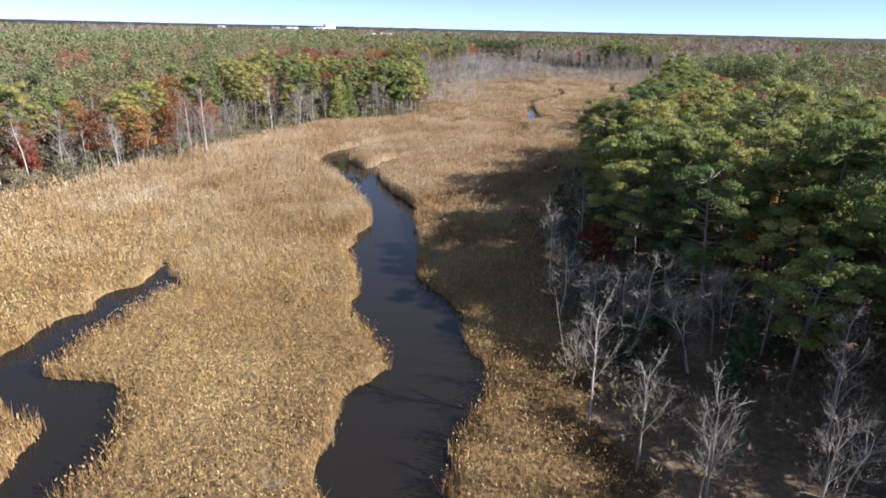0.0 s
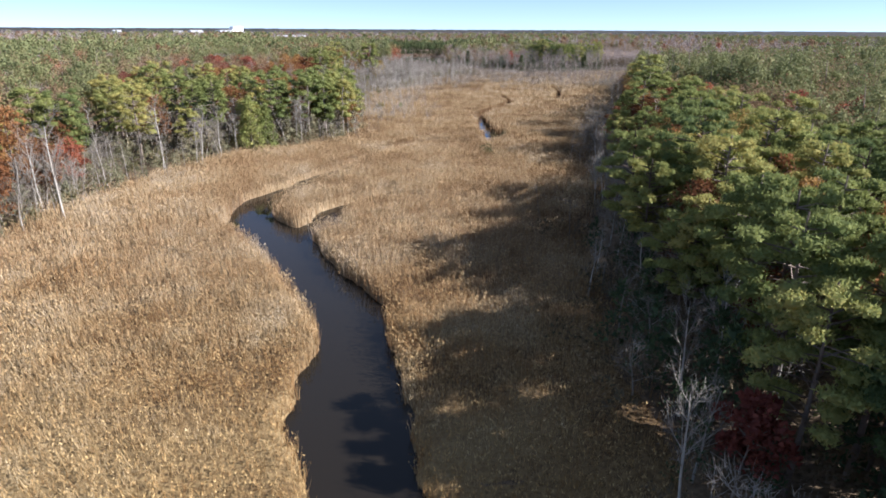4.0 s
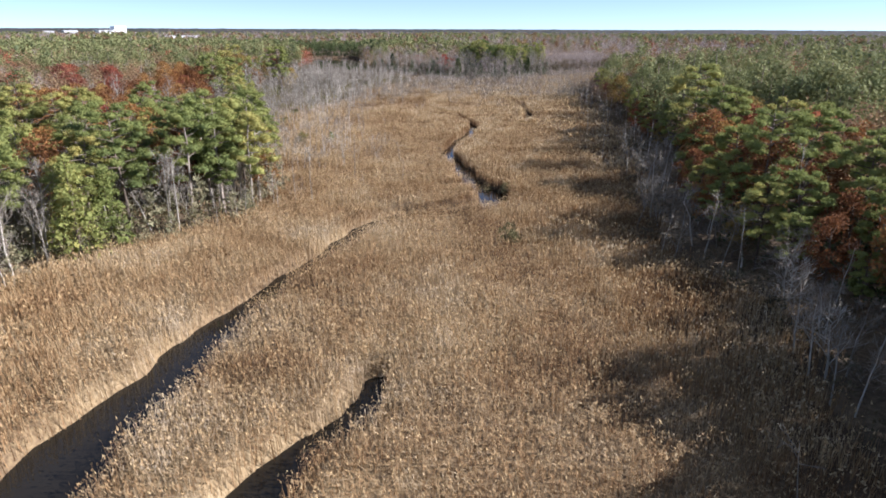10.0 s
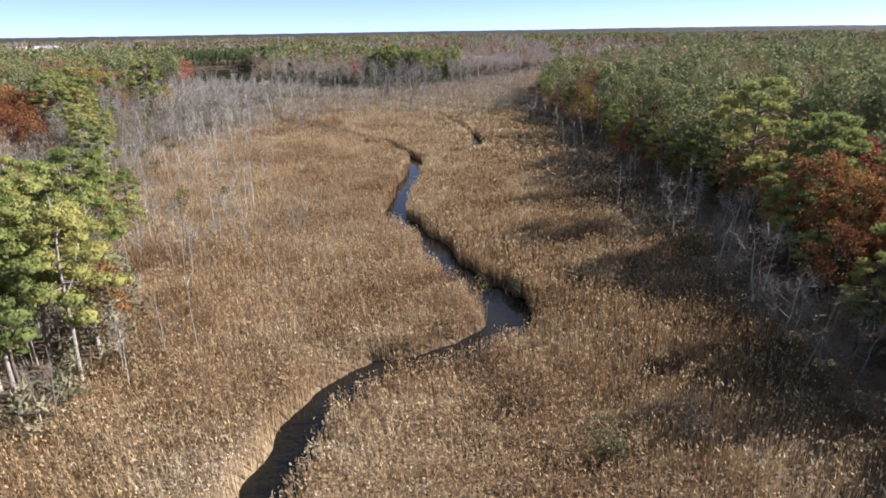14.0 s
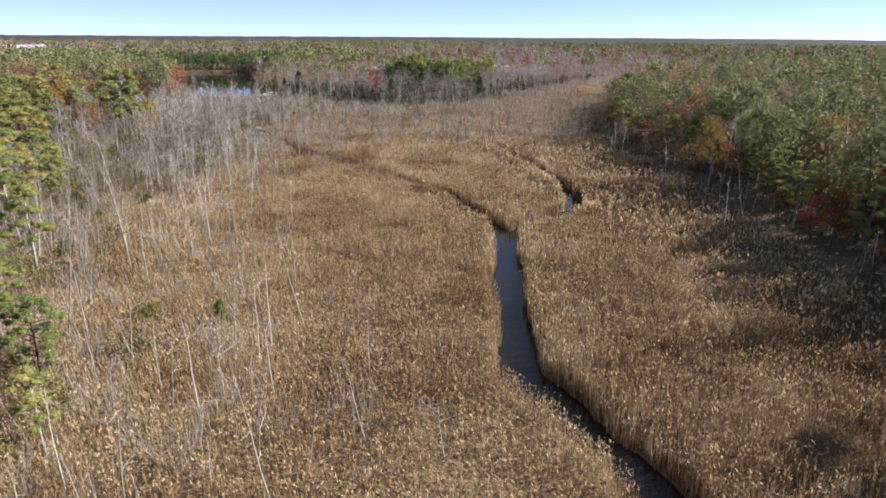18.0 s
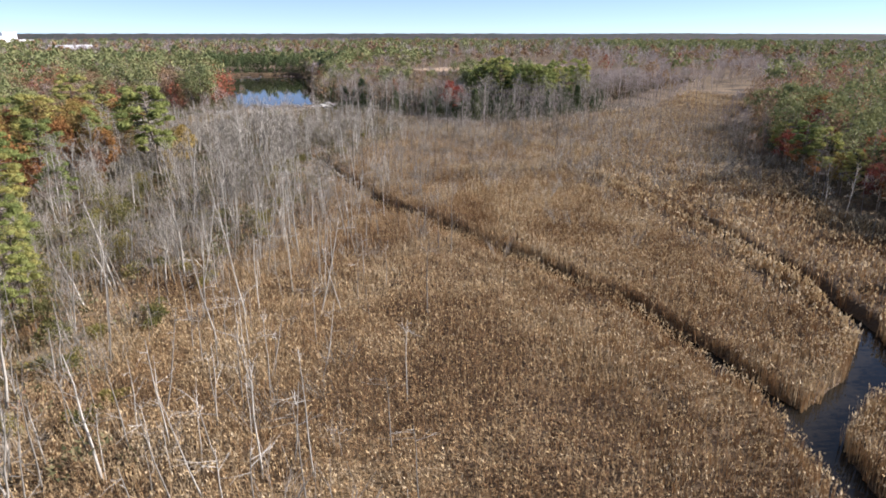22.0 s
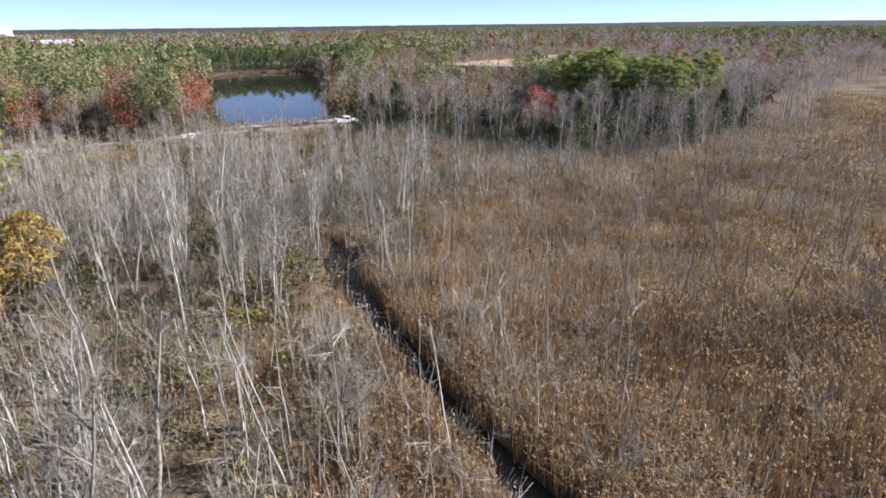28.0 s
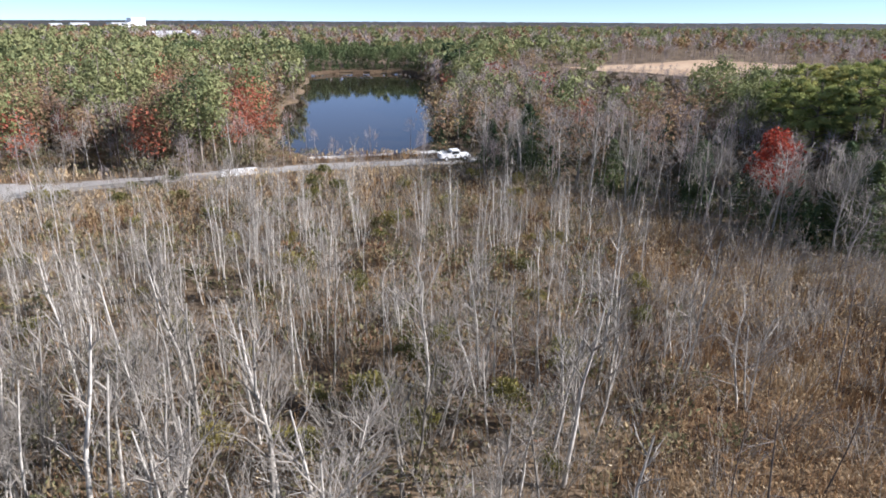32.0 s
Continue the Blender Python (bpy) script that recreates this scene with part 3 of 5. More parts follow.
def make_reeds():
    rng = np.random.default_rng(11)
    x, y = scatter(rng, -75, 205, 14, 428, 0.25)
    d = near_path(x, y) * np.where(y > 315, 0.6, 1.0)
    room = reed_room(x, y)
    want = room * np.where(d < 24, 1.0, np.where(d < 45, 0.72, 0.2))
    by_water = bank(x, y) < 1.3
    want = np.where(by_water & (d < 50), room * 0.9, want * 0.82)
    keep = rng.random(len(x)) < want
    x, y, d = x[keep], y[keep], d[keep]
    n = len(x)
    big = np.where(d < 24, 1.0, np.where(d < 45, 1.2, 2.2))
    top = reed_top(x, y) * (0.85 + 0.3 * rng.random(n))
    low = np.maximum(0.0, np.minimum(thatch_z(x, y) - 0.25, top - 0.9)) * smooth(0.5, 1.3, bank(x, y))
    verts, tips = [], []
    lean = (0.07 + 0.06 * vnoise(x, y, 20, 61)) * np.where(d < 24, 1.0, 0.6)
    ang0 = 3.6 + 1.6 * (vnoise(x, y, 30, 62) - 0.5)
    stray = 0.15 + 0.10 * smooth(95, 55, y)
    for k in range(3):
        # the third stem of each clump is left out near the flight, where leaves fill its place
        own = np.ones(n, bool) if k < 2 else (d > 20) | (y < 80)
        q = int(own.sum())
        a = rng.random(q) * 6.283
        off = 0.15 * big[own]
        bx, by = x[own] + np.cos(a) * off * rng.random(q), y[own] + np.sin(a) * off * rng.random(q)
        t2 = rng.random(q) * 6.283
        w = (0.020 + 0.017 * rng.random(q)) * big[own] * np.where(y[own] < 75, 0.8, 1.0) * np.where(d[own] < 20, 0.85, 1.0)
        h = top[own] * (0.84 + 0.24 * rng.random(q))
        lx = np.cos(ang0[own]) * lean[own] * h * rng.random(q) + rng.normal(size=q) * stray[own]
        ly = np.sin(ang0[own]) * lean[own] * h * rng.random(q) + rng.normal(size=q) * stray[own]
        p0 = np.stack([bx - np.cos(t2) * w, by - np.sin(t2) * w, low[own]], 1)
        p1 = np.stack([bx + np.cos(t2) * w, by + np.sin(t2) * w, low[own]], 1)
        p2 = np.stack([bx + lx, by + ly, h], 1)
        verts.append(np.stack([p0, p1, p2], 1).reshape(-1, 3))
        tips.append(p2)
        leafy = (d[own] <= 20) & (y[own] >= 70)
        if k < 2 and leafy.any():
            foot, tip = (p0 + p1)[leafy] / 2, p2[leafy]
            for _ in range(1):
                m = len(tip)
                u = 0.45 + 0.5 * rng.random((m, 1))
                base = foot + (tip - foot) * u
                a = rng.random(m) * 6.283
                reach = 0.16 + 0.24 * rng.random(m)
                end = base + np.stack([np.cos(a) * reach, np.sin(a) * reach, 0.04 + 0.16 * rng.random(m)], 1)
                wide = np.stack([-np.sin(a), np.cos(a), np.zeros(m)], 1) * (0.020 + 0.018 * rng.random((m, 1)))
                verts.append(np.stack([base - wide, base + wide, end], 1).reshape(-1, 3))
    v = np.concatenate(verts)
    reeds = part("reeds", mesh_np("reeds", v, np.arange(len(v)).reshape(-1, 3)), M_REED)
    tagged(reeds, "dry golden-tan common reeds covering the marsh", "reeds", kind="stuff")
    # plumes at the tips
    pick = rng.random(2 * n) < np.tile(np.where(d > 24, 0.7, np.where(y > 270, 0.28, np.where(y > 120, 0.72, 0.5))), 2)
    tip, big = np.concatenate(tips[:2])[pick], np.tile(big, 2)[pick]
    m = len(tip)
    a = rng.random(m) * 6.283
    w = (0.034 + 0.030 * rng.random(m)) * big
    s = np.stack([np.cos(a) * w, np.sin(a) * w, np.zeros(m)], 1)
    drop = np.stack([rng.normal(size=m) * 0.06, rng.normal(size=m) * 0.06, 0.09 + 0.09 * rng.random(m)], 1) * big[:, None]
    q = np.stack([tip - drop * 0.35 + s, tip - drop * 0.35 - s, tip + drop * 0.85], 1).reshape(-1, 3)
    plumes = part("reed_plumes", mesh_np("reed_plumes", q, np.arange(len(q)).reshape(-1, 3)), M_PLUME)
    tagged(plumes, "pale feathery seed heads of the reeds", "reeds", kind="stuff")


make_reeds()


# ---- trees ----
def wander(rng, start, end, n, amount):
    k = np.linspace(0, 1, n)[:, None]
    p = np.asarray(start) + (np.asarray(end) - np.asarray(start)) * k
    return p + np.cumsum(rng.normal(size=(n, 3)) * amount, 0) * np.sin(k * math.pi * 0.5)


def pine_meshes(seed, tall, fine, pads=38):
    """Trunk with limbs, and crown, of a pitch pine."""
    rng = np.random.default_rng(seed)
    wood, crown = Bag(), Bag()
    top = np.array([rng.normal() * 0.5, rng.normal() * 0.5, tall])
    sides, steps = (6, 7) if fine else (4, 4)
    p = wander(rng, (0, 0, -0.4), top, steps, 0.10)
    wood.add(*tube(p, np.linspace(0.20, 0.05, steps) * tall / 13, sides))
    for k in range(pads):
        u = (k + rng.random()) / pads
        z = tall * (0.38 + 0.59 * u)
        reach = tall * (0.235 if fine and pads > 20 else 0.19 if fine else 0.23) * math.sin(math.pi * ((0.20 + 0.66 * u) if fine and pads > 20 else min(1.0, 0.28 + 0.70 * u))) * (0.5 + 0.7 * rng.random())
        a = k * 2.4 + rng.normal() * 0.4
        axis = np.array([np.interp(z, p[:, 2], p[:, i]) for i in range(3)])
        c = axis + np.array([math.cos(a) * reach, math.sin(a) * reach, 0.3 * reach * (0.3 + rng.random())])
        if fine:
            limb = wander(rng, axis, c, 4, 0.06)
            wood.add(*tube(limb, np.linspace(0.07, 0.02, 4), 3))
        r = tall * (0.065 + 0.05 * rng.random()) * ((0.78 if pads > 20 else 1.0) if fine else 1.15 if pads > 8 else 1.5)
        rr = np.array((r, r, r * (0.52 if fine else 0.72)))
        if fine:
            crown.add(*blob(rng, c, rr * 0.60, 0.3))
            crown.add(*tufts(rng, c, rr * 0.84, 84, 0.24, 0.4))
            crown.add(*leaves(rng, c, rr * 0.92, 84, 0.25, 0.045, up=0.9))
        elif pads > 12:
            crown.add(*spray(rng, c, rr * 1.15, 80, 0.37))
        elif pads > 8:
            crown.add(*spray(rng, c, rr * 1.15, 48, 0.52))
        else:
            crown.add(*spray(rng, c, rr * 1.1, 15, 1.15))
    if fine:
        for k in range(5):
            z = tall * (0.15 + 0.28 * rng.random())
            a = rng.random() * 6.28
            axis = np.array([np.interp(z, p[:, 2], p[:, i]) for i in range(3)])
            L = 0.8 + rng.random() * 1.2
            wood.add(*tube(wander(rng, axis, axis + [math.cos(a) * L, math.sin(a) * L, 0.1], 3, 0.08), (0.035, 0.02, 0.008), 3))
    return wood, crown


def limbs(rng, bag, base, way, length, radius, depth, fork, twist=0.5, sides=4):
    """A branching limb, down to twigs."""
    n = 3 if depth > 1 else 2
    end = base + way * length
    p = wander(rng, base, end, n, length * 0.035)
    bag.add(*tube(p, np.maximum(np.linspace(radius, radius * 0.45, n), 0.011), sides if depth > 1 else 3))
    if depth == 0:
        return
    for k in range(fork):
        u = 0.35 + 0.65 * (k + rng.random()) / fork
        b = np.array([np.interp(u, np.linspace(0, 1, n), p[:, i]) for i in range(3)])
        w = way + rng.normal(size=3) * twist + [0, 0, 0.12]
        w /= np.linalg.norm(w)
        limbs(rng, bag, b, w, length * (0.45 + 0.25 * rng.random()), radius * 0.5, depth - 1, fork, twist, sides)


def broadleaf_meshes(seed, tall, fine, pads=16):
    rng = np.random.default_rng(seed)
    wood, crown = Bag(), Bag()
    p = wander(rng, (0, 0, -0.4), (rng.normal() * 0.5, rng.normal() * 0.5, tall * 0.8), 5, 0.12)
    wood.add(*tube(p, np.linspace(0.17, 0.05, 5) * tall / 11, 6 if fine else 4))
    for k in range(pads):
        u = (k + rng.random()) / pads
        z = tall * (0.34 + 0.62 * u)
        reach = tall * 0.24 * math.sin(math.pi * (0.22 + 0.72 * u)) * (0.45 + 0.7 * rng.random())
        a = k * 2.4 + rng.normal() * 0.5
        axis = np.array([np.interp(min(z, tall * 0.8), p[:, 2], p[:, i]) for i in range(3)])
        c = np.array([axis[0] + math.cos(a) * reach, axis[1] + math.sin(a) * reach, z])
        if fine:
            wood.add(*tube(wander(rng, axis - [0, 0, reach * 0.6], c, 4, 0.07), np.linspace(0.06, 0.015, 4), 3))
        r = tall * (0.085 + 0.05 * rng.random()) * (1.1 if fine else 1.6)
        if fine:
            crown.add(*leaves(rng, c, (r, r, r * 0.85), 110, 0.26, 0.13, up=0.1))
            crown.add(*leaves(rng, c, (r * 0.6, r * 0.6, r * 0.5), 30, 0.26, 0.13, up=0.1))
        else:
            crown.add(*spray(rng, c, (r * 1.05, r * 1.05, r * 0.9), 48 if pads > 6 else 18, 0.39 if pads > 6 else 0.85))
    return wood, crown


def bare_meshes(seed, tall, depth=2, fork=4, spread=0.55, straight=True, count=9, sides=5, twigs=34, reach=1.0):
    """Trunk and branches of a leafless tree."""
    rng = np.random.default_rng(seed)
    trunk, branches = Bag(), Bag()
    lean = rng.normal(size=2) * tall * (0.07 if straight else 0.11)
    n = 6
    p = wander(rng, (0, 0, -0.4), (lean[0], lean[1], tall * (0.95 if straight else 0.7)), n, 0.16 if straight else 0.2)
    trunk.add(*tube(p, np.linspace(0.12 if sides > 3 else 0.085, 0.028, n) * (tall / 9) ** 0.8, sides))
    for k in range(count):
        u = (0.38 if straight else 0.3) + (0.6 if straight else 0.68) * (k + rng.random()) / count
        base = np.array([np.interp(u, np.linspace(0, 1, n), p[:, i]) for i in range(3)])
        a = k * 2.4 + rng.normal() * 0.5
        rise = (1.0 + rng.random() * 1.1) if straight else (0.45 + rng.random() * 0.8)
        w = np.array([math.cos(a), math.sin(a), rise])
        w /= np.linalg.norm(w)
        L = tall * (0.26 if straight else 0.34) * (1.15 - 0.7 * u) * (0.6 + 0.8 * rng.random()) * reach
        limbs(rng, branches, base, w, L, 0.035 * tall / 9, depth, fork, spread * (0.7 if straight else 1.0))
        branches.add(*leaves(rng, base + w * L * 0.75, (L * 0.55, L * 0.55, L * 0.5), twigs, 0.75, 0.010, up=1.7))
    return trunk, branches


def snag_meshes(seed, tall):
    """A dead pole with a few broken stubs."""
    rng = np.random.default_rng(seed)
    trunk, branches = Bag(), []
    lean = rng.normal(size=2) * tall * 0.085
    p = wander(rng, (0, 0, -0.4), (lean[0], lean[1], tall), 6, 0.08)
    trunk.add(*tube(p, np.linspace(0.066, 0.02, 6) * (tall / 8) ** 0.7, 5))
    for k in range(4):
        u = 0.4 + 0.58 * rng.random()
        base = np.array([np.interp(u, np.linspace(0, 1, 6), p[:, i]) for i in range(3)])
        a = rng.random() * 6.28
        w = np.array([math.cos(a), math.sin(a), rng.random() * 0.8])
        branches.append(Bag())
        limbs(rng, branches[-1], base, w / np.linalg.norm(w), 0.4 + rng.random() * 1.2, 0.025, 1, 3, 0.4, 3)
    return (trunk, *branches)


def spin(x, y, z, turn, size):
    return Matrix.Translation((x, y, z)) @ Matrix.Rotation(turn, 4, "Z") @ Matrix.Scale(size, 4)


def tree_things(name, labels, category, group, makers, mats, names, places, rng):
    """Trees as things of their own: each kind built once with its parts, then copied. places: x, y, size."""
    masters = []
    for mk in makers:
        masters.append([q.mesh(nm, True) for q, nm in zip(mk, names)])
    for (x, y, size) in places:
        me = masters[rng.integers(len(masters))]
        t = thing(name, labels[rng.integers(len(labels))], category, group)
        for m, nm, mt in zip(me, names, mats):
            part(nm, m, mt, t)
        z = float(ground_z(np.array([x]), np.array([y]))[0])
        t.matrix_basis = spin(x, y, z - 0.05, rng.random() * 6.283, size)


def joined(name, arrays, places, material, label, category, rng):
    """Many trees' pieces as one mesh. arrays: a list of (v, faces) kinds; places: x, y, size."""
    bag_v, bag_f, n = [], {}, 0
    pick = rng.integers(len(arrays), size=len(places))
    zs = ground_z(np.array([q[0] for q in places]), np.array([q[1] for q in places]))
    turns = rng.random(len(places)) * 6.283
    for k, (v, fs) in enumerate(arrays):
        idx = np.nonzero(pick == k)[0]
        if not len(idx):
            continue
        P = np.array([places[i] for i in idx])
        c, s = np.cos(turns[idx])[:, None], np.sin(turns[idx])[:, None]
        x = (v[None, :, 0] * c - v[None, :, 1] * s) * P[:, 2:3] + P[:, 0:1]
        y = (v[None, :, 0] * s + v[None, :, 1] * c) * P[:, 2:3] + P[:, 1:2]
        z = v[None, :, 2] * P[:, 2:3] + zs[idx][:, None]
        bag_v.append(np.stack([x, y, z], -1).reshape(-1, 3))
        for f in fs:
            off = n + np.arange(len(idx))[:, None, None] * len(v)
            bag_f.setdefault(f.shape[1], []).append((f[None] + off).reshape(-1, f.shape[1]))
        n += len(v) * len(idx)
    me = mesh_np(name, np.concatenate(bag_v), *[np.concatenate(f) for f in bag_f.values()], smooth_faces=True)
    return tagged(part(name, me, material), label, category, kind="stuff")


def tuft_kind(seed, tall):
    rng = np.random.default_rng(seed)
    bag = Bag()
    for k in range(4):
        c = (rng.normal() * 1.3, rng.normal() * 1.3, tall * (0.58 + 0.11 * k))
        q = 2.3 - 0.3 * k
        bag.add(*tufts(rng, c, (q * 0.5, q * 0.5, q * 0.4), 4, 1.5, 0.5))
        bag.add(*tufts(rng, c, (q, q, q * 0.75), 11, 1.25, 0.55))
    return bag.arrays()


def sapling_kind(seed, tall, wide):
    """A young leafy growth of many small sprays, tapering upwards."""
    rng = np.random.default_rng(seed)
    bag = Bag()
    for k in range(9):
        u = (k + rng.random()) / 9
        a, q = k * 2.4, wide * (1 - u) ** 0.7
        c = (math.cos(a) * q * 0.6, math.sin(a) * q * 0.6, tall * (0.1 + 0.85 * u))
        bag.add(*leaves(rng, c, (q * 0.5 + 0.2, q * 0.5 + 0.2, tall * 0.13), 20, 0.34, 0.07, up=0.7))
        bag.add(*tufts(rng, c, (q * 0.4 + 0.1, q * 0.4 + 0.1, tall * 0.10), 7, 0.36, 0.6))
    return bag.arrays()


T = np.random.default_rng(23)
TREES = {"pine": [], "rust": [], "red": [], "bare": [], "snag": []}


PLANTED = []


def plant():
    """Places of all trees on the plan, by kind: x, y, size, metres into the wood."""
    x, y = scatter(T, -330, 520, 10, 700, 4.3)
    w = into_wood(x, y)
    far = np.hypot(x - 20, y - 210)
    ok = (w > -1.0) & (pond(x, y) > np.where((y > 590) | (y < 500), 4.0, 1.8)) & (road(x, y) > 2.5) & (field(x, y) > 0) & (far < 440)
    # the wedge of land that lies ahead of the flight
    ok &= (x > -20 - 0.85 * (y + 5)) & (x < 45 + 2.1 * (y + 0))
    ok &= T.random(len(x)) < np.where(near_path(x, y) > 230, 0.7, 1.0)
    x, y, w = x[ok], y[ok], w[ok]
    rnd = T.random(len(x))
    mix = vnoise(x, y, 38, 71)
    east = (x > edge(EAST, y)) & (y < 330)
    grey = grey_wood(x, y) * smooth(10, 4, w)
    patch = vnoise(x, y, 55, 72)
    north = y > edge(NORTH, x) - 8
    size = 0.76 + 0.32 * T.random(len(x))
    red_spot = vnoise(x, y, 16, 73)
    belt = snag_belt(x, y)
    near, crowd = near_path(x, y), T.random(len(x))
    for i in range(len(x)):
        r, m = rnd[i], mix[i]
        p_bare = (0.12 if east[i] and y[i] < 250 else 0.24) + 0.8 * max(0, patch[i] - (0.55 if east[i] else 0.42)) + 0.8 * grey[i]
        low_ground = 90 < x[i] < 240 and 455 < y[i] < 585
        if x[i] > 120 and y[i] > 335:
            p_bare += 0.4
        elif east[i] and y[i] > 250:
            p_bare += 0.2
        swamp = 44 < x[i] < 190 and y[i] < 585 and north[i]
        knoll = math.hypot((x[i] - 119) / 21, (y[i] - 418) / 30) < 1 and w[i] > 6
        planted = abs(x[i] - 40) < 75 and y[i] > 602
        if knoll:
            p_bare = 0.15
        elif planted:
            p_bare = 0.05
        elif swamp or (north[i] and low_ground):
            p_bare += 0.50 if w[i] > 45 else 0.66
        elif -40 < x[i] < 30 and 425 < y[i] < 520:
            p_bare += 0.2
        if w[i] < belt[i]:
            p_bare = 0.5 if east[i] and 97 < y[i] < 330 else p_bare + 0.40
            if r > p_bare + (0.0 if east[i] else 0.15):
                continue
        p_leaf = (0.45 if east[i] and y[i] > 115 and w[i] < 60 else 0.27 if east[i] else 0.12 if 135 < y[i] < 190 and x[i] > -60 else 0.32) * (0.3 + 1.4 * m) * (0.6 if north[i] and w[i] < 45 else 1.0)
        if east[i] and 235 < y[i]:
            p_bare, p_leaf = 0.42, 0.30
        elif x[i] < -20 and 200 < y[i] <= 330:
            p_bare, p_leaf = max(p_bare, 0.33), 0.38
        elif (x[i] < -8 and y[i] > 330 or x[i] < 26 and y[i] > 415) and not planted:
            p_bare, p_leaf = max(p_bare, 0.36 if y[i] < 415 else 0.42), 0.36
        if planted or knoll or swamp:
            p_leaf *= 0.3
        elif near[i] > 175:
            p_leaf *= 0.6
        if r < p_bare:
            kind = "bare"
        elif r < p_bare + p_leaf:
            kind = "red" if red_spot[i] > (0.62 if y[i] > 400 and x[i] < 40 else 0.78) else "rust"
        else:
            kind = "pine"
        if kind != "bare" and east[i] and (y[i] < 57 and x[i] < 20 or 75 < y[i] < 80 and x[i] < 24):
            continue
        grow = 0.7 if w[i] < belt[i] else 0.5 if low_ground else 0.68 if planted else 1.0 if knoll else 1.0
        if kind == "pine" and w[i] > belt[i] and near[i] < 110:
            if crowd[i] < (0.5 if east[i] and y[i] < 66 else 0.12 if east[i] and y[i] < 112 else 0.0 if east[i] else 0.5 if 140 < y[i] < 205 and x[i] > -50 else 0.22):
                continue
            grow *= 1.22 if east[i] and y[i] < 70 else 1.05 if east[i] and y[i] < 100 else 1.2 if east[i] and y[i] > 165 else 1.0
        if planted and kind == "pine":
            PLANTED.append((float(x[i]), float(y[i]), float(size[i] * 0.85)))
            continue
        TREES[kind].append((float(x[i]), float(y[i]), float(size[i] * grow), float(w[i])))


plant()


def nearest(rows, count):
    """Splits rows into the count nearest to the line of the flight and the rest."""
    d = near_path(np.array([r[0] for r in rows]), np.array([r[1] for r in rows]))
    order = np.argsort(d)
    return [rows[i] for i in order[:count]], [rows[i] for i in order[count:]], d[order[count:]]


PINES = [pine_meshes(s, h, True) for s, h in ((1, 13.5), (2, 12.5), (3, 14.5), (4, 11.5), (5, 13.0))]
PINES_OPEN = [pine_meshes(s, h, True, 15) for s, h in ((6, 13.0), (7, 12.5), (8, 13.5), (9, 13.0))]
PINES_MID = [pine_meshes(s, h, False, 17) for s, h in ((11, 13.5), (12, 12.0), (13, 14.0), (14, 11.0))]
PINES_FAR = [pine_meshes(s, h, False, 12) for s, h in ((18, 13.5), (19, 12.0), (20, 14.0), (10, 11.5))]
PINES_LOW = [pine_meshes(s, h, False, 8) for s, h in ((15, 13.5), (16, 12.0), (17, 14.0))]
OAKS = [broadleaf_meshes(s, h, True) for s, h in ((21, 11.0), (22, 9.5), (23, 12.0))]
OAKS_FAR = [broadleaf_meshes(s, h, False, 11) for s, h in ((34, 11.0), (35, 9.5), (36, 12.0))]
OAKS_LOW = [broadleaf_meshes(s, h, False, 6) for s, h in ((31, 11.0), (32, 9.5), (33, 12.0))]
BARES = [bare_meshes(s, h, 2, 4, 0.55, st) for s, h, st in ((41, 10, True), (42, 9, True), (43, 11, True), (44, 8.5, False), (45, 9.5, False))]
BARES_SLIM = [bare_meshes(s, h, 1, 4, 0.5, True, 9, 5, 16, 0.62) for s, h in ((46, 10), (47, 9), (48, 11), (49, 8.5), (50, 10.5))] + [BARES[0], BARES[3], BARES[4]]
BARES_LOW = [bare_meshes(s, h, 1, 4, 0.5, st, 8, 3, 18, 0.75) for s, h, st in ((51, 10, True), (52, 9, True), (53, 9, False))]
SNAGS = [snag_meshes(s, h) for s, h in ((61, 8), (62, 6.5), (63, 9.5), (64, 7))]

knoll_pines = [r for r in TREES["pine"] if math.hypot((r[0] - 119) / 23, (r[1] - 418) / 32) < 1 and r[3] < 48]
TREES["pine"] = [r for r in TREES["pine"] if r not in knoll_pines]
near, rest, rd = nearest(TREES["pine"], 215 - len(knoll_pines))
tree_things("pine_tree", ["tall pitch pine with a green needle crown at the marsh edge", "green pine with a rounded crown and bare lower trunk"], "tree", "pines along the marsh", PINES, (M_BARK, M_PINE), ("trunk", "crown"), [r[:3] for r in near], T)
tree_things("pine_tree", ["dense dark-topped pine of the northern knoll"], "tree", "pines of the northern knoll", PINES, (M_BARK, M_PINE), ("trunk", "crown"), [r[:3] for r in knoll_pines], T)
joined("pine_woods", [b.arrays() for a, b in PINES_MID], [r[:3] for r, k in zip(rest, rd) if k < 95], M_PINE_FAR, "dense green pine crowns of the woods", "trees", T)
joined("far_pine_woods", [b.arrays() for a, b in PINES_FAR], [r[:3] for r, k in zip(rest, rd) if 95 <= k < 175], M_PINE_FAR, "dense olive-green pine crowns behind the marsh", "trees", T)
joined("distant_pine_woods", [b.arrays() for a, b in PINES_LOW], [r[:3] for r, k in zip(rest, rd) if k >= 175], M_PINE_FAR, "dense green pine crowns of the far woods", "trees", T)
joined("pine_plantation", [b.arrays() for a, b in PINES_FAR], PLANTED, M_CEDAR, "dark even pine plantation behind the pond", "trees", T)
joined("pine_trunks", [a.arrays() for a, b in PINES_MID], [r[:3] for r, k in zip(rest, rd) if k < 175], M_BARK, "grey-brown pine trunks inside the woods", "trees", T)
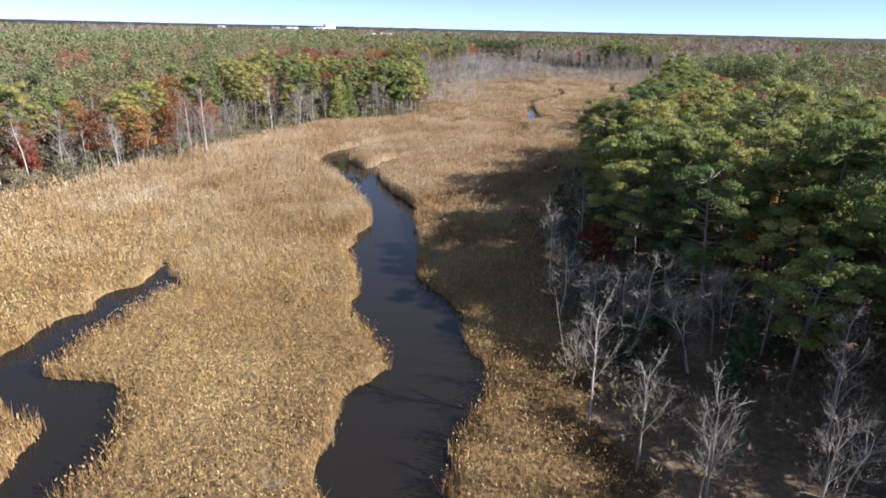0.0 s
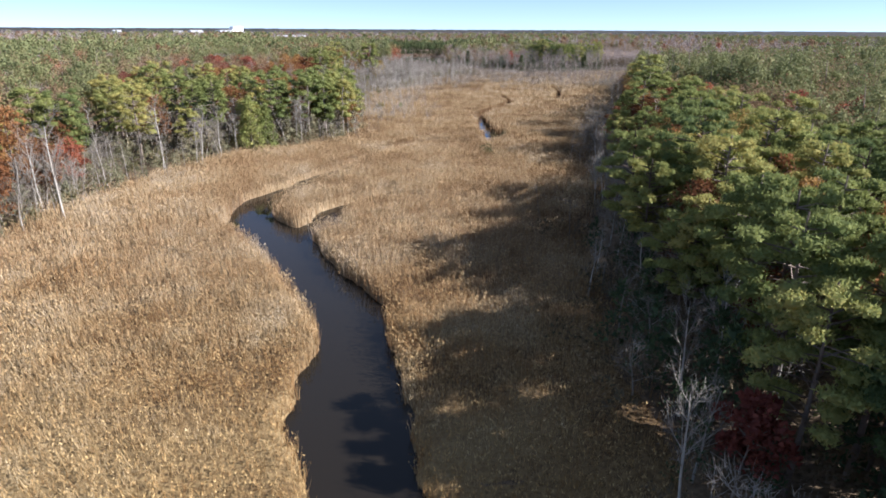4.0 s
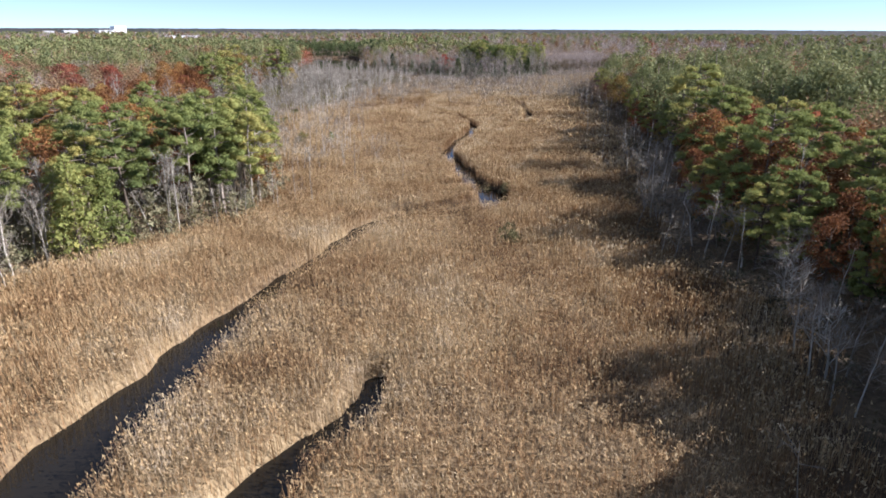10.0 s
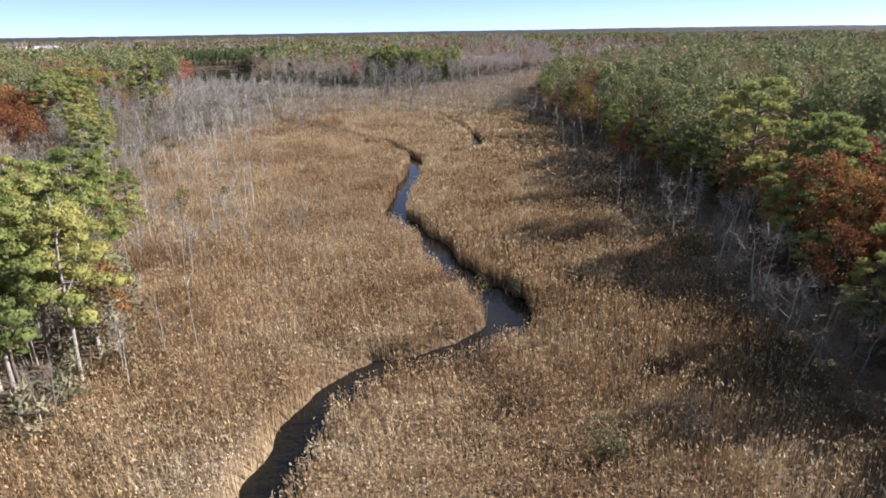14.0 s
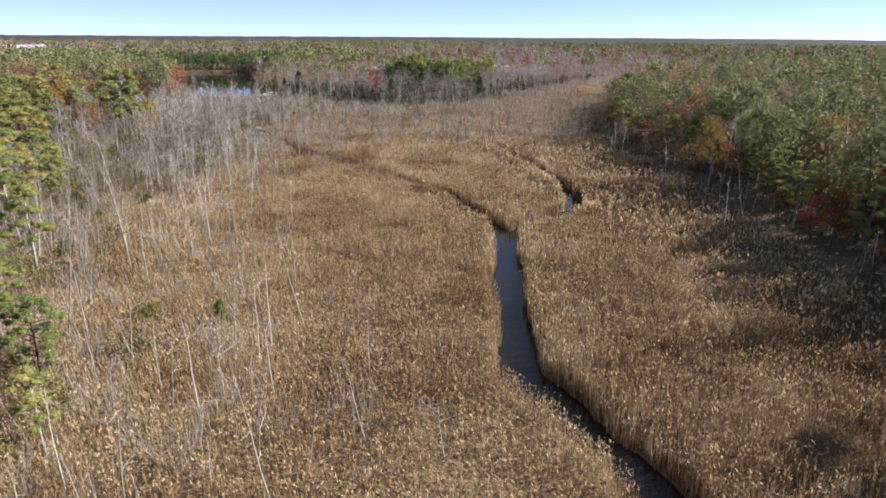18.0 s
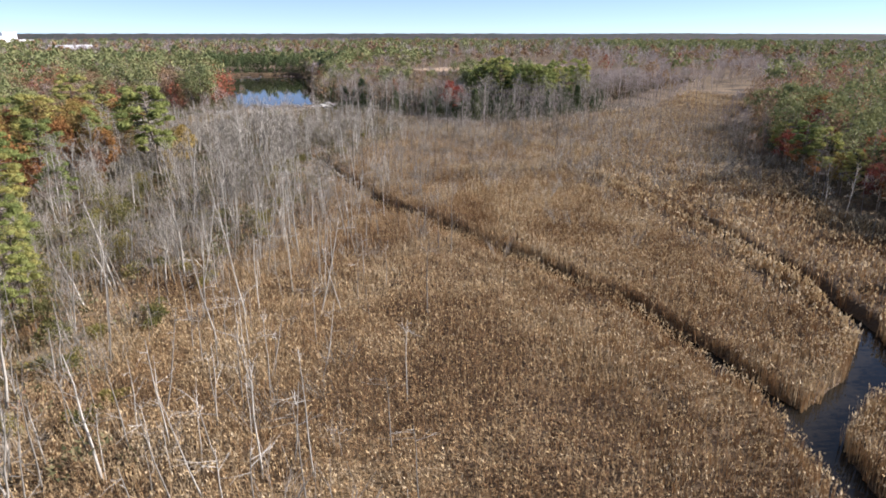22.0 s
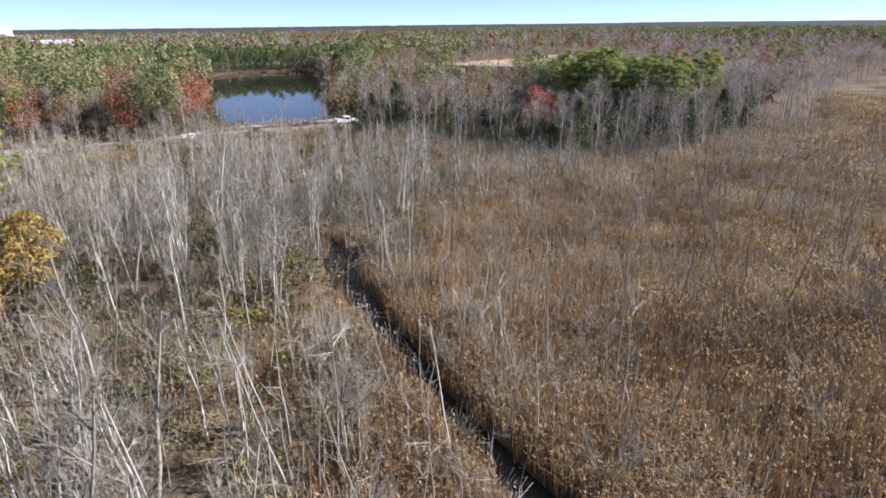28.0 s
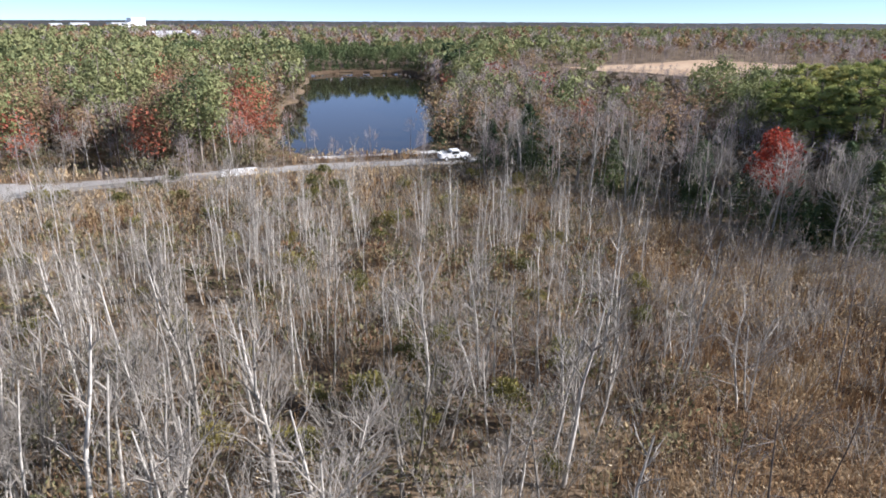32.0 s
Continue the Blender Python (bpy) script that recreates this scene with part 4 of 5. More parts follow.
for kind, mat, lab, grp, number in (("rust", M_RUST, "oak with rust-orange autumn leaves beside the marsh", "rust-coloured oaks", 150), ("red", M_RED, "maple with crimson autumn leaves among the pines", "crimson maples", 60)):
    near, rest, rd = nearest(TREES[kind], number)
    tree_things("oak_tree" if kind == "rust" else "maple_tree", [lab], "tree", grp, OAKS, (M_BARK, mat), ("trunk", "crown"), [r[:3] for r in near], T)
    for far_name, makers, span in (("oak_woods" if kind == "rust" else "maple_woods", OAKS_FAR, (0, 165)), ("distant_oak_woods" if kind == "rust" else "distant_maple_woods", OAKS_LOW, (165, 9999))):
        joined(far_name, [b.arrays() for a, b in makers], [r[:3] for r, k in zip(rest, rd) if span[0] <= k < span[1]], M_RUST_FAR if kind == "rust" else M_RED, "autumn-coloured crowns of the woods", "trees", T)

# young evergreens that close the woods' edges
ux, uy = scatter(T, -80, 135, 40, 470, 3.0)
w = into_wood(ux, uy)
ok = (w > np.maximum(0.5, snag_belt(ux, uy) - np.where(uy > 150, 0, 3))) & (w < snag_belt(ux, uy) + 9) & (grey_wood(ux, uy) < 0.3) & (uy < 330) & (T.random(len(ux)) < 0.75) & (ux > edge(EAST, uy) - 6) & (near_path(ux, uy) < 110)
ok |= (uy > edge(NORTH, ux)) & (ux > 48) & (w > 1) & (w < 55) & (T.random(len(ux)) < 0.6) & (pond(ux, uy) > 2) & (road(ux, uy) > 2)
joined("young_evergreens", [sapling_kind(641, 5.0, 1.5), sapling_kind(642, 4.2, 1.4), sapling_kind(643, 6.0, 1.6)], [(float(a), float(b), float(0.6 + 0.7 * T.random())) for a, b in zip(ux[ok], uy[ok])], M_CEDAR, "low dark evergreens along the woods' edges", "shrubs", T)

stand = (uy > 140) & (uy < 205)
ok = (w > -2) & (w < np.where(stand, 24, 12)) & (ux < edge(WEST, uy) + 4) & (uy < 260) & (T.random(len(ux)) < 0.7)
vx, vy = scatter(T, -150, 240, 30, 560, 3.3)
vw = into_wood(vx, vy)
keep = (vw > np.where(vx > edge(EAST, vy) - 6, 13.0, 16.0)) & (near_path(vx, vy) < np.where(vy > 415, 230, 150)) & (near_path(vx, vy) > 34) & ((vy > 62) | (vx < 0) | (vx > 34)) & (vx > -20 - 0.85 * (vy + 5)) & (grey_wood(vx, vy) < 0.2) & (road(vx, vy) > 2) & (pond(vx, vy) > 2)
# filler brush over the lit ground, its colour already darkened as in shade
joined("understorey", [tuft_kind(k, h) for k, h in ((631, 6.5), (632, 5.5), (633, 7.5))], [(float(a), float(b), float(0.36 + 0.3 * T.random())) for a, b in zip(vx[keep], vy[keep])], M_UNDER, "brown brush under the woods' canopy, with shade in its colour", "shrubs", T)
joined("young_growth", [sapling_kind(651, 3.4, 1.6), sapling_kind(652, 2.8, 1.5), sapling_kind(653, 4.4, 1.5)], [(float(a), float(b), float((0.75 if 140 < b < 205 else 0.55) + 0.7 * T.random())) for a, b in zip(ux[ok], uy[ok])], M_YOUNG, "low grey-green growth along the sunny woods' edge", "shrubs", T)

# dead and leafless trees on the wet ground
gx, gy = scatter(T, -30, 170, 190, 425, 1.9)
g = grey_wood(gx, gy)
w = into_wood(gx, gy)
ok = (T.random(len(gx)) < g * np.maximum((0.40 + 0.28 * smooth(335, 365, gy)) * (1.7 * vnoise(gx, gy, 7, 22) - 0.45), 0.36 * smooth(328, 338, gy) * smooth(400, 370, gy))) & (w < 7) & (bank(gx, gy) > 0.6) & (road(gx, gy) > 2)
GREY = [(float(a), float(b), float((0.48 if b < 290 else 0.62 if b < 355 else 0.45) + (0.55 if b < 355 else 0.4) * T.random()), 0.0) for a, b in zip(gx[ok], gy[ok])]
for a, b, q, _ in list(GREY):
    if T.random() < 0.4 and b > 255:
        for _ in range(T.integers(1, 4)):
            GREY.append((a + float(T.normal()) * 0.45, b + float(T.normal()) * 0.45, q * float(0.75 + 0.3 * T.random()), 0.0))
near_g, rest_g, rd_g = nearest(GREY, 295)
near, rest, rd = nearest(TREES["bare"], 170)
rest, rd = rest + rest_g, np.concatenate([rd, rd_g])
tree_things("dead_tree", ["bleached leafless tree in the drowned wood", "pale dead tree with grey twigs on mossy wet ground"], "dead tree", "bleached trees of the drowned wood", BARES_SLIM, (M_DEAD, M_TWIG), ("trunk", "crown"), [r[:3] for r in near_g], T)
tree_things("bare_tree", ["leafless grey tree with fine twigs on wet ground", "slender bleached leafless tree standing in the marsh"], "tree", "leafless trees of the swamp", BARES, (M_DEAD, M_TWIG), ("trunk", "crown"), [r[:3] for r in near], T)


def far_bare(seed, tall, twigs, long, thick):
    """A slight leafless tree for the far woods: a stem and a fan of thin twigs."""
    rng = np.random.default_rng(seed)
    bag = Bag()
    bag.add(*tube(wander(rng, (0, 0, -0.3), (rng.normal() * 0.4, rng.normal() * 0.4, tall), 3, 0.1), (0.11, 0.07, 0.03), 3))
    bag.add(*leaves(rng, (0, 0, tall * 0.68), (tall * 0.13, tall * 0.13, tall * 0.26), twigs, long, thick, up=1.4))
    return bag.arrays()


for far_name, span, fineness in (("far_bare_woods", (75, 165), (105, 1.15, 0.022)), ("distant_bare_woods", (165, 9999), (34, 1.6, 0.07))):
    joined(far_name, [far_bare(s, h, *fineness) for s, h in ((71, 10), (72, 9), (73, 11))], [r[:3] for r, k in zip(rest, rd) if span[0] <= k < span[1]], M_TWIG_FAR, "grey leafless trees of the far woods", "trees", T)
close = [r[:3] for r, k in zip(rest, rd) if k < 75]
joined("bare_trunks", [a.arrays() for a, b in BARES_LOW], close, M_DEAD, "pale trunks of the leafless swamp wood", "trees", np.random.default_rng(5))
joined("bare_woods", [b.arrays() for a, b in BARES_LOW], close, M_TWIG, "grey leafless trees of the swamp wood", "trees", np.random.default_rng(5))

sx, sy = scatter(T, -60, 150, 40, 420, 2.3)
w = into_wood(sx, sy)
chance = smooth(-9, 0, w) * smooth(10, 3, w) * np.where((sy < 340) & (sx > 0), 0.07, 0.2)
chance += smooth(32, 4, sx - edge(DROWNED, sy)) * smooth(172, 200, sy) * smooth(345, 300, sy) * 0.70
ok = (T.random(len(sx)) < chance) & (bank(sx, sy) > 0.5) & (road(sx, sy) > 2) & (w < 8)
SNAG_AT = [(float(a), float(b), float((0.38 if b < 240 else 0.5) + 0.62 * T.random()), 0.0) for a, b in zip(sx[ok], sy[ok])]
near, rest, rd = nearest(SNAG_AT, 290)
tree_things("dead_snag", ["thin bleached dead tree trunk standing in the reeds", "broken silvery dead snag with stub branches"], "dead tree", "dead snags along the marsh", SNAGS, [M_DEAD] * 5, ["trunk"] + ["branch"] * 4, [r[:3] for r in near], T)
# slim dark poles east of the drowned wood
px, py = scatter(T, 20, 170, 255, 400, 3.0)
chance = smooth(-75, -15, into_wood(px, py)) * smooth(262, 330, py) * smooth(-4, 14, px - edge(DROWNED, py)) * 0.8
ok = (T.random(len(px)) < chance) & (bank(px, py) > 0.5) & (into_wood(px, py) < 3)
near_p, rest_p, rd_p = nearest([(float(a), float(b), float(0.55 + 0.5 * T.random()), 0.0) for a, b in zip(px[ok], py[ok])], 160)
tree_things("dead_pole", ["slim dark leafless pole standing in brown reeds"], "dead tree", "dark poles in the reeds", SNAGS, [M_DARK_POLE] * 5, ["trunk"] + ["branch"] * 4, [r[:3] for r in near_p], T)
joined("pole_stand", [Bag().mix(*q).arrays() for q in SNAGS], [r[:3] for r in rest_p], M_DARK_POLE, "slim dark dead poles in the reeds", "dead trees", T)
if rest:
    joined("snag_stand", [Bag().mix(*q).arrays() for q in SNAGS], [r[:3] for r in rest], M_DEAD, "thin dead poles of the drowned wood", "dead trees", T)


# ---- twiggy growth between the dead trees ----
def shrub_kind(seed):
    rng = np.random.default_rng(seed)
    bag = Bag()
    for k in range(9):
        a, r = rng.random() * 6.283, rng.random() * 0.5
        w = np.array([math.cos(a) * 0.5, math.sin(a) * 0.5, 1.0])
        limbs(rng, bag, np.array([math.cos(a) * r, math.sin(a) * r, -0.1]), w / np.linalg.norm(w), 1.5 + rng.random() * 1.6, 0.016, 1, 4, 0.35, 3)
    return bag.arrays()


hx, hy = scatter(T, -40, 150, 150, 425, 3.2)
wild = smooth(32, 0, hx - edge(DROWNED, hy)) * smooth(165, 215, hy) * smooth(318, 275, hy) * (0.8 - 0.55 * smooth(225, 262, hy)) + smooth(255, 320, hy) * smooth(-75, -25, into_wood(hx, hy)) * (0.5 + 0.9 * smooth(0.35, 0.75, vnoise(hx, hy, 12, 95)))
ok = (T.random(len(hx)) < wild) & (bank(hx, hy) > 0.8) & (road(hx, hy) > 1.5) & (into_wood(hx, hy) < 6)
joined("twiggy_shrubs", [shrub_kind(k) for k in (611, 612, 613, 614)], [(float(a), float(b), float(0.75 + 0.6 * T.random())) for a, b in zip(hx[ok], hy[ok])], M_TWIG, "grey leafless shrubs among the reeds", "shrubs", T)
jx, jy = scatter(T, 10, 150, 275, 405, 2.3)
ok = (T.random(len(jx)) < smooth(-6, 6, jx - edge(DROWNED, jy)) * smooth(70, 20, jx - edge(DROWNED, jy)) * smooth(280, 315, jy) * (0.25 + 0.7 * vnoise(jx, jy, 14, 96))) & (bank(jx, jy) > 0.8) & (into_wood(jx, jy) < 2)
joined("twiggy_growth", [shrub_kind(k) for k in (615, 616, 617)], [(float(a), float(b), float(0.7 + 0.45 * T.random())) for a, b in zip(jx[ok], jy[ok])], M_TWIG, "thin grey leafless saplings in brown reeds", "shrubs", T)


# ---- the canopy of the country beyond ----
bx, by = scatter(T, -700, 1300, 120, 1150, 7.0)
bd = np.hypot(bx - 20, by - 210)
ok = (bd > 432) & (bd < 980) & (bx > -20 - 0.85 * (by + 5)) & (bx < 45 + 2.1 * by) & (field(bx, by) > 3) & (pond(bx, by) > 2)
bx, by = bx[ok], by[ok]
far_mix = vnoise(bx, by, 70, 91) + 0.6 * (T.random(len(bx)) - 0.5)
for name, pick, mt, lab in (("far_pine_canopy", far_mix < 0.52, M_PINE_FAR, "green pine canopy far off"), ("far_oak_canopy", (far_mix >= 0.52) & (far_mix < 0.63), M_RUST_FAR, "rust-brown oak canopy far off"), ("far_grey_canopy", far_mix >= 0.63, M_TWIG_FAR, "grey leafless canopy far off")):
    joined(name, [far_bare(k, h, 16, 3.0, 0.13) if name == "far_grey_canopy" else tuft_kind(k, h) for k, h in ((621, 11), (622, 12.5), (623, 10))], [(float(a), float(b), float(0.8 + 0.5 * T.random())) for a, b in zip(bx[pick], by[pick])], mt, lab, "trees", T)


def canopy_z(x, y):
    d = np.hypot(x - 20, y - 210)
    z = 5.0 + 4.5 * (vnoise(x, y, 14, 81) - 0.3) + 3.0 * (vnoise(x, y, 45, 82) - 0.5) - 2.5 * smooth(1000, 900, d)
    return z + smooth(1500, 4500, d) * 5 * vnoise(x, y, 900, 83)


def canopy_keep(x, y):
    d = np.hypot(x - 20, y - 210)
    wedge = (x > -20 - 0.85 * (y + 5)) & (x < 45 + 2.1 * y) & (y > 10)
    open_land = (into_wood(x, y) < 4) & (d < 330)
    return ((d > 950) | ~wedge) & ~open_land & (field(x, y) > 0) & (pond(x, y) > 4)


def canopy_lines(lo, hi):
    out, q = [lo], lo
    while q < hi:
        q += max(13.0, 0.024 * abs(q - 100))
        out.append(q)
    return np.array(out)


cx = np.concatenate([-canopy_lines(0, 4800)[:0:-1], canopy_lines(0, 4800)])
cy = np.concatenate([-canopy_lines(0, 1200)[:0:-1], canopy_lines(0, 4850)])
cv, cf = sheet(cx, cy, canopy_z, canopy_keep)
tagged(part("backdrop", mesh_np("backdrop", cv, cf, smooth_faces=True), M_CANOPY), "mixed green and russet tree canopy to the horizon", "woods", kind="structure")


# ---- single trees and bushes that stand out ----
def one_tree(name, label, category, meshes, names, mats, x, y, size, turn):
    t = thing(name, label, category)
    for q, nm, mt in zip(meshes, names, mats):
        part(nm, q.mesh(nm, True), mt, t)
    t.matrix_basis = spin(x, y, float(ground_z(np.array([x]), np.array([y]))[0]) - 0.05, turn, size)
    return t


def cedar_meshes(seed, tall):
    """Trunk and dense conical crown of a cedar."""
    rng = np.random.default_rng(seed)
    wood, crown = Bag(), Bag()
    wood.add(*tube(wander(rng, (0, 0, -0.3), (0, 0, tall * 0.95), 5, 0.04), np.linspace(0.12, 0.02, 5) * tall / 8, 5))
    n = 22
    for k in range(n):
        u = (k + rng.random()) / n
        reach = tall * 0.30 * (1 - u) ** 0.8
        a = k * 2.4
        c = (math.cos(a) * reach * 0.6, math.sin(a) * reach * 0.6, tall * (0.08 + 0.88 * u))
        r = tall * 0.125 * (1.15 - 0.7 * u)
        crown.add(*tufts(rng, c, (r * 0.5, r * 0.5, r * 0.6), 6, r * 0.6, 0.3))
        crown.add(*tufts(rng, c, (r * 0.9, r * 0.9, r), 34, 0.28, 0.5))
        crown.add(*leaves(rng, c, (r, r, r), 50, 0.3, 0.06, up=0.5))
    return wood, crown


def bush_meshes(seed, wide, tall):
    rng = np.random.default_rng(seed)
    wood, crown = Bag(), Bag()
    for k in range(6):
        a = k * 1.05 + rng.random()
        wood.add(*tube(wander(rng, (0, 0, -0.2), (math.cos(a) * wide * 0.3, math.sin(a) * wide * 0.3, tall * 0.7), 3, 0.05), (0.03, 0.02, 0.01), 3))
    for k in range(9):
        a = rng.random() * 6.28
        q = wide * 0.35 * rng.random() ** 0.5
        c = (math.cos(a) * q, math.sin(a) * q, tall * (0.35 + 0.5 * rng.random()))
        crown.add(*leaves(rng, c, (wide * 0.2, wide * 0.2, tall * 0.25), 80, 0.2, 0.07))
    return wood, crown


W2 = ("trunk", "crown")
one_tree("bare_tree", "tall bleached leafless tree at the western marsh edge", "tree", bare_meshes(301, 13, 2, 4, 0.5, True, 11), W2, (M_DEAD, M_TWIG), -43, 112.5, 1.0, 0.4)
one_tree("bare_tree", "rounded pale leafless tree before dark pines", "tree", bare_meshes(302, 7.5, 2, 5, 0.7, False, 11), W2, (M_DEAD, M_TWIG), 38.1, 154, 1.0, 1.0)
one_tree("bare_tree", "big forked dead tree with crooked silver limbs", "dead tree", bare_meshes(303, 8.2, 1, 3, 0.7, False, 9), W2, (M_DEAD, M_DEAD), 32.5, 126.5, 1.0, 2.0)
one_tree("bare_tree", "dead tree with crooked silver limbs in shade", "dead tree", bare_meshes(304, 7.6, 1, 3, 0.7, False, 8), W2, (M_DEAD, M_DEAD), 27.5, 117, 1.0, 0.2)
for k, (x, y, h) in enumerate(((55, 181, 8), (50.6, 188, 7.5), (64.1, 218.4, 8.5), (30.5, 141, 6), (18.5, 90.5, 8))):
    one_tree("dead_snag", "silvery dead snag standing before dark woods", "dead tree", snag_meshes(320 + k, h), ["trunk"] + ["branch"] * 4, [M_DEAD] * 5, x, y, 1.0, k * 1.3)
for k, (x, y, h) in enumerate(((7.5, 50.5, 8), (11.5, 44, 8.5), (15, 41.5, 8), (17.5, 44, 7.5), (9, 46, 6.5), (13, 48.5, 7.5))):
    one_tree("bare_tree", "leafless grey tree with spreading limbs by the creek", "tree", bare_meshes(340 + k, h, 2, 4, 0.65, False, 10), W2, (M_DEAD, M_TWIG), x, y, 1.0, k * 0.9)
one_tree("oak_tree", "small oak with rusty red leaves before the pines", "tree", broadleaf_meshes(360, 6.5, True), W2, (M_BARK, M_RED), 11, 57, 1.0, 0.0)
for k, (x, y, h, mt, lab) in enumerate(((-51, 103, 9.5, M_RUST, "broad oak with orange autumn leaves at the marsh edge"), (-48.5, 108, 9, M_RUST, "oak with orange autumn leaves at the marsh edge"), (-55.5, 101, 9, M_RUST, "oak with rust-brown autumn leaves"),
                                        (-60.5, 91, 6.5, M_RED, "low maple with crimson leaves at the marsh edge"), (-64, 87, 6, M_RED, "low crimson maple beside the reeds"), (-30, 196, 11, M_RED, "maple with deep red crown above the pines"),
                                        (72, 141, 12, M_RED, "tall maple with red leaves above the pines"), (64, 149, 11, M_RUST, "oak with orange leaves above the pines"), (46, 112, 10, M_OCHRE, "oak with ochre leaves beside dark pines"), (53, 132, 10, M_RED, "red maple beside dark pines"), (67.5, 173, 12, M_OCHRE, "broad oak with ochre leaves behind dark pines"), (93, 200, 12, M_RED, "maple with a red crown among the pines"), (94, 227, 12, M_OCHRE, "oak with ochre leaves among pines"), (54, 156, 9, M_RUST, "low oak with tan-brown leaves at the marsh edge"),
                                        (134, 306, 12, M_RUST, "orange oak on the dry eastern bank"), (131, 288, 11, M_RUST, "rust-brown oak on the dry eastern bank"), (120, 296, 10, M_RED, "red maple on the dry eastern bank"), (86, 240, 11, M_OCHRE, "oak with ochre leaves at the marsh edge"), (72, 205, 11, M_RUST, "oak with dull brown leaves at the marsh edge"), (60, 170, 9, M_RED, "dark red maple under the pines"), (78, 190, 12, M_RUST, "orange oak among the pines"), (105, 262, 12, M_RUST, "orange oak among leafless trees"),
                                        (78, 382, 10.5, M_SCARLET, "bright scarlet maple at the swamp's edge"), (84, 389, 8.5, M_RED, "dark red maple behind a scarlet one"))):
    one_tree("maple_tree" if mt in (M_RED, M_SCARLET) else "oak_tree", lab, "tree", broadleaf_meshes(370 + k, h, True), W2, (M_BARK, mt), x, y, 1.0, k * 1.1)
for k, (x, y, h) in enumerate(((2.5, 337, 6), (4.5, 331, 9), (2.5, 325.5, 7.5), (-12.4, 328, 9.5), (-16, 315, 9), (-19.5, 345, 10.5), (-13, 354, 10), (-22, 330, 10), (-9, 341, 8.5), (-20, 318, 9.5), (-5.5, 338, 9.5), (-3, 351, 10), (-8, 362, 11), (-11, 324, 10), (-15, 325, 11), (-7.5, 330, 9), (-18, 338, 11), (-12, 338, 11), (-8, 316, 8))):
    one_tree("oak_tree", "oak with ochre autumn leaves among dead trees" if k % 3 else "oak with orange autumn leaves among dead trees", "tree", broadleaf_meshes(380 + k, h * (1.2 if x < -8 else 1.0), True), W2, (M_BARK, M_OCHRE if k % 3 else M_RUST), x, y, 1.0, k * 1.1)
for k, (x, y, h) in enumerate(((-6.5, 214, 7), (-10, 222, 9), (-12, 262, 10), (-9.5, 268, 9), (-18, 322, 11), (-24, 318, 11), (-15, 339, 11), (-25, 340, 12), (-6, 345.5, 11.5), (-9.5, 334, 12), (-4, 358, 12), (-12, 348, 12), (-10, 272, 8), (-12, 280, 11), (-13.5, 287, 12.5), (-16, 295, 13.5), (-10.5, 301, 9), (-18, 284, 13.5), (-20, 303, 14), (-14, 310, 13), (-17, 333, 14), (-21, 348, 14), (-16, 362, 14), (-10, 371, 13))):
    one_tree("pine_tree", "green pine at the edge of dead trees", "tree", PINES[k % 5], W2, (M_BARK, M_PINE), x, y, h / 13, k * 2.1)
one_tree("pine_tree", "lone bushy green pine among dead trees", "tree", pine_meshes(390, 9.5, True), W2, (M_BARK, M_PINE), 1.2, 320.5, 1.7, 0.7)
for k, (x, y, h) in enumerate(((-10, 172.5, 13), (-9, 177, 12.5), (-12.5, 178.5, 13.5), (-8.5, 182, 12), (-13.5, 170.5, 13), (-11.5, 185, 13), (-17, 168, 13.5), (-9.5, 189, 11.5), (-15, 174, 14), (-9, 238, 10.5), (-5.5, 205, 6), (-13, 256, 11.5), (-11, 246, 10))):
    one_tree("pine_tree", "tall open-crowned pine with a pale trunk beside the reeds", "tree", PINES_OPEN[k % 4], W2, (M_PALE_BARK, M_PINE), x, y, h / 13, k * 1.7)
for k, (x, y, h) in enumerate(((31.5, 101.5, 14.5), (28, 93.5, 14.5), (26, 89, 14), (35, 109, 14.5), (36.5, 113.5, 15), (14, 57, 11.5), (17, 53, 12), (18.5, 48.5, 11.5), (21.5, 44, 11.5), (20.5, 39, 10), (23.5, 50, 13), (26, 46, 13), (26, 40, 12.5), (30, 43, 13), (22, 56, 13.5))):
    one_tree("pine_tree", "big green pine with a broad crown at the marsh edge", "tree", PINES[k % 5], W2, (M_BARK, M_PINE), x, y, h / 13, k * 2.3)
for k, (x, y, h, mt, lab) in enumerate(((28.5, 98, 12.5, M_RUST, "oak with rust-brown leaves over the shaded reeds"), (33.5, 97, 14, M_OCHRE, "oak with ochre leaves behind leafless trees"), (32.5, 105, 12.5, M_RUST, "oak with rust-brown leaves behind leafless trees"), (24.5, 93, 6, M_OCHRE, "small oak with ochre leaves among grey twigs"), (27, 103, 5.5, M_OCHRE, "small oak with ochre leaves among grey twigs"), (38.5, 121, 11, M_RUST, "oak with orange leaves beside dark pines"))):
    one_tree("oak_tree", lab, "tree", broadleaf_meshes(520 + k, h, True), W2, (M_BARK, mt), x, y, 1.0, k * 1.3)
tree_things("bare_tree", ["leafless grey tree with crooked limbs in the woods' shade"], "tree", "leafless trees along the eastern edge", [bare_meshes(s, h, 2, 4, 0.65, False, 10) for s, h in ((531, 7.5), (532, 8.5), (533, 6.5))], (M_DEAD, M_TWIG), W2,
            [(x, y, 0.8 + 0.045 * (i % 9)) for i, (x, y) in enumerate(((24, 97), (26.5, 100), (21.5, 93), (29.5, 108.5), (31, 113), (22.5, 89), (28.5, 104), (20.5, 97), (24, 103.5), (27.5, 110), (34.5, 119), (33, 123), (36, 130.5), (37.5, 137), (37, 144), (43, 161), (46.5, 168), (48, 175), (39, 149), (19, 85), (18, 79)))], np.random.default_rng(97))
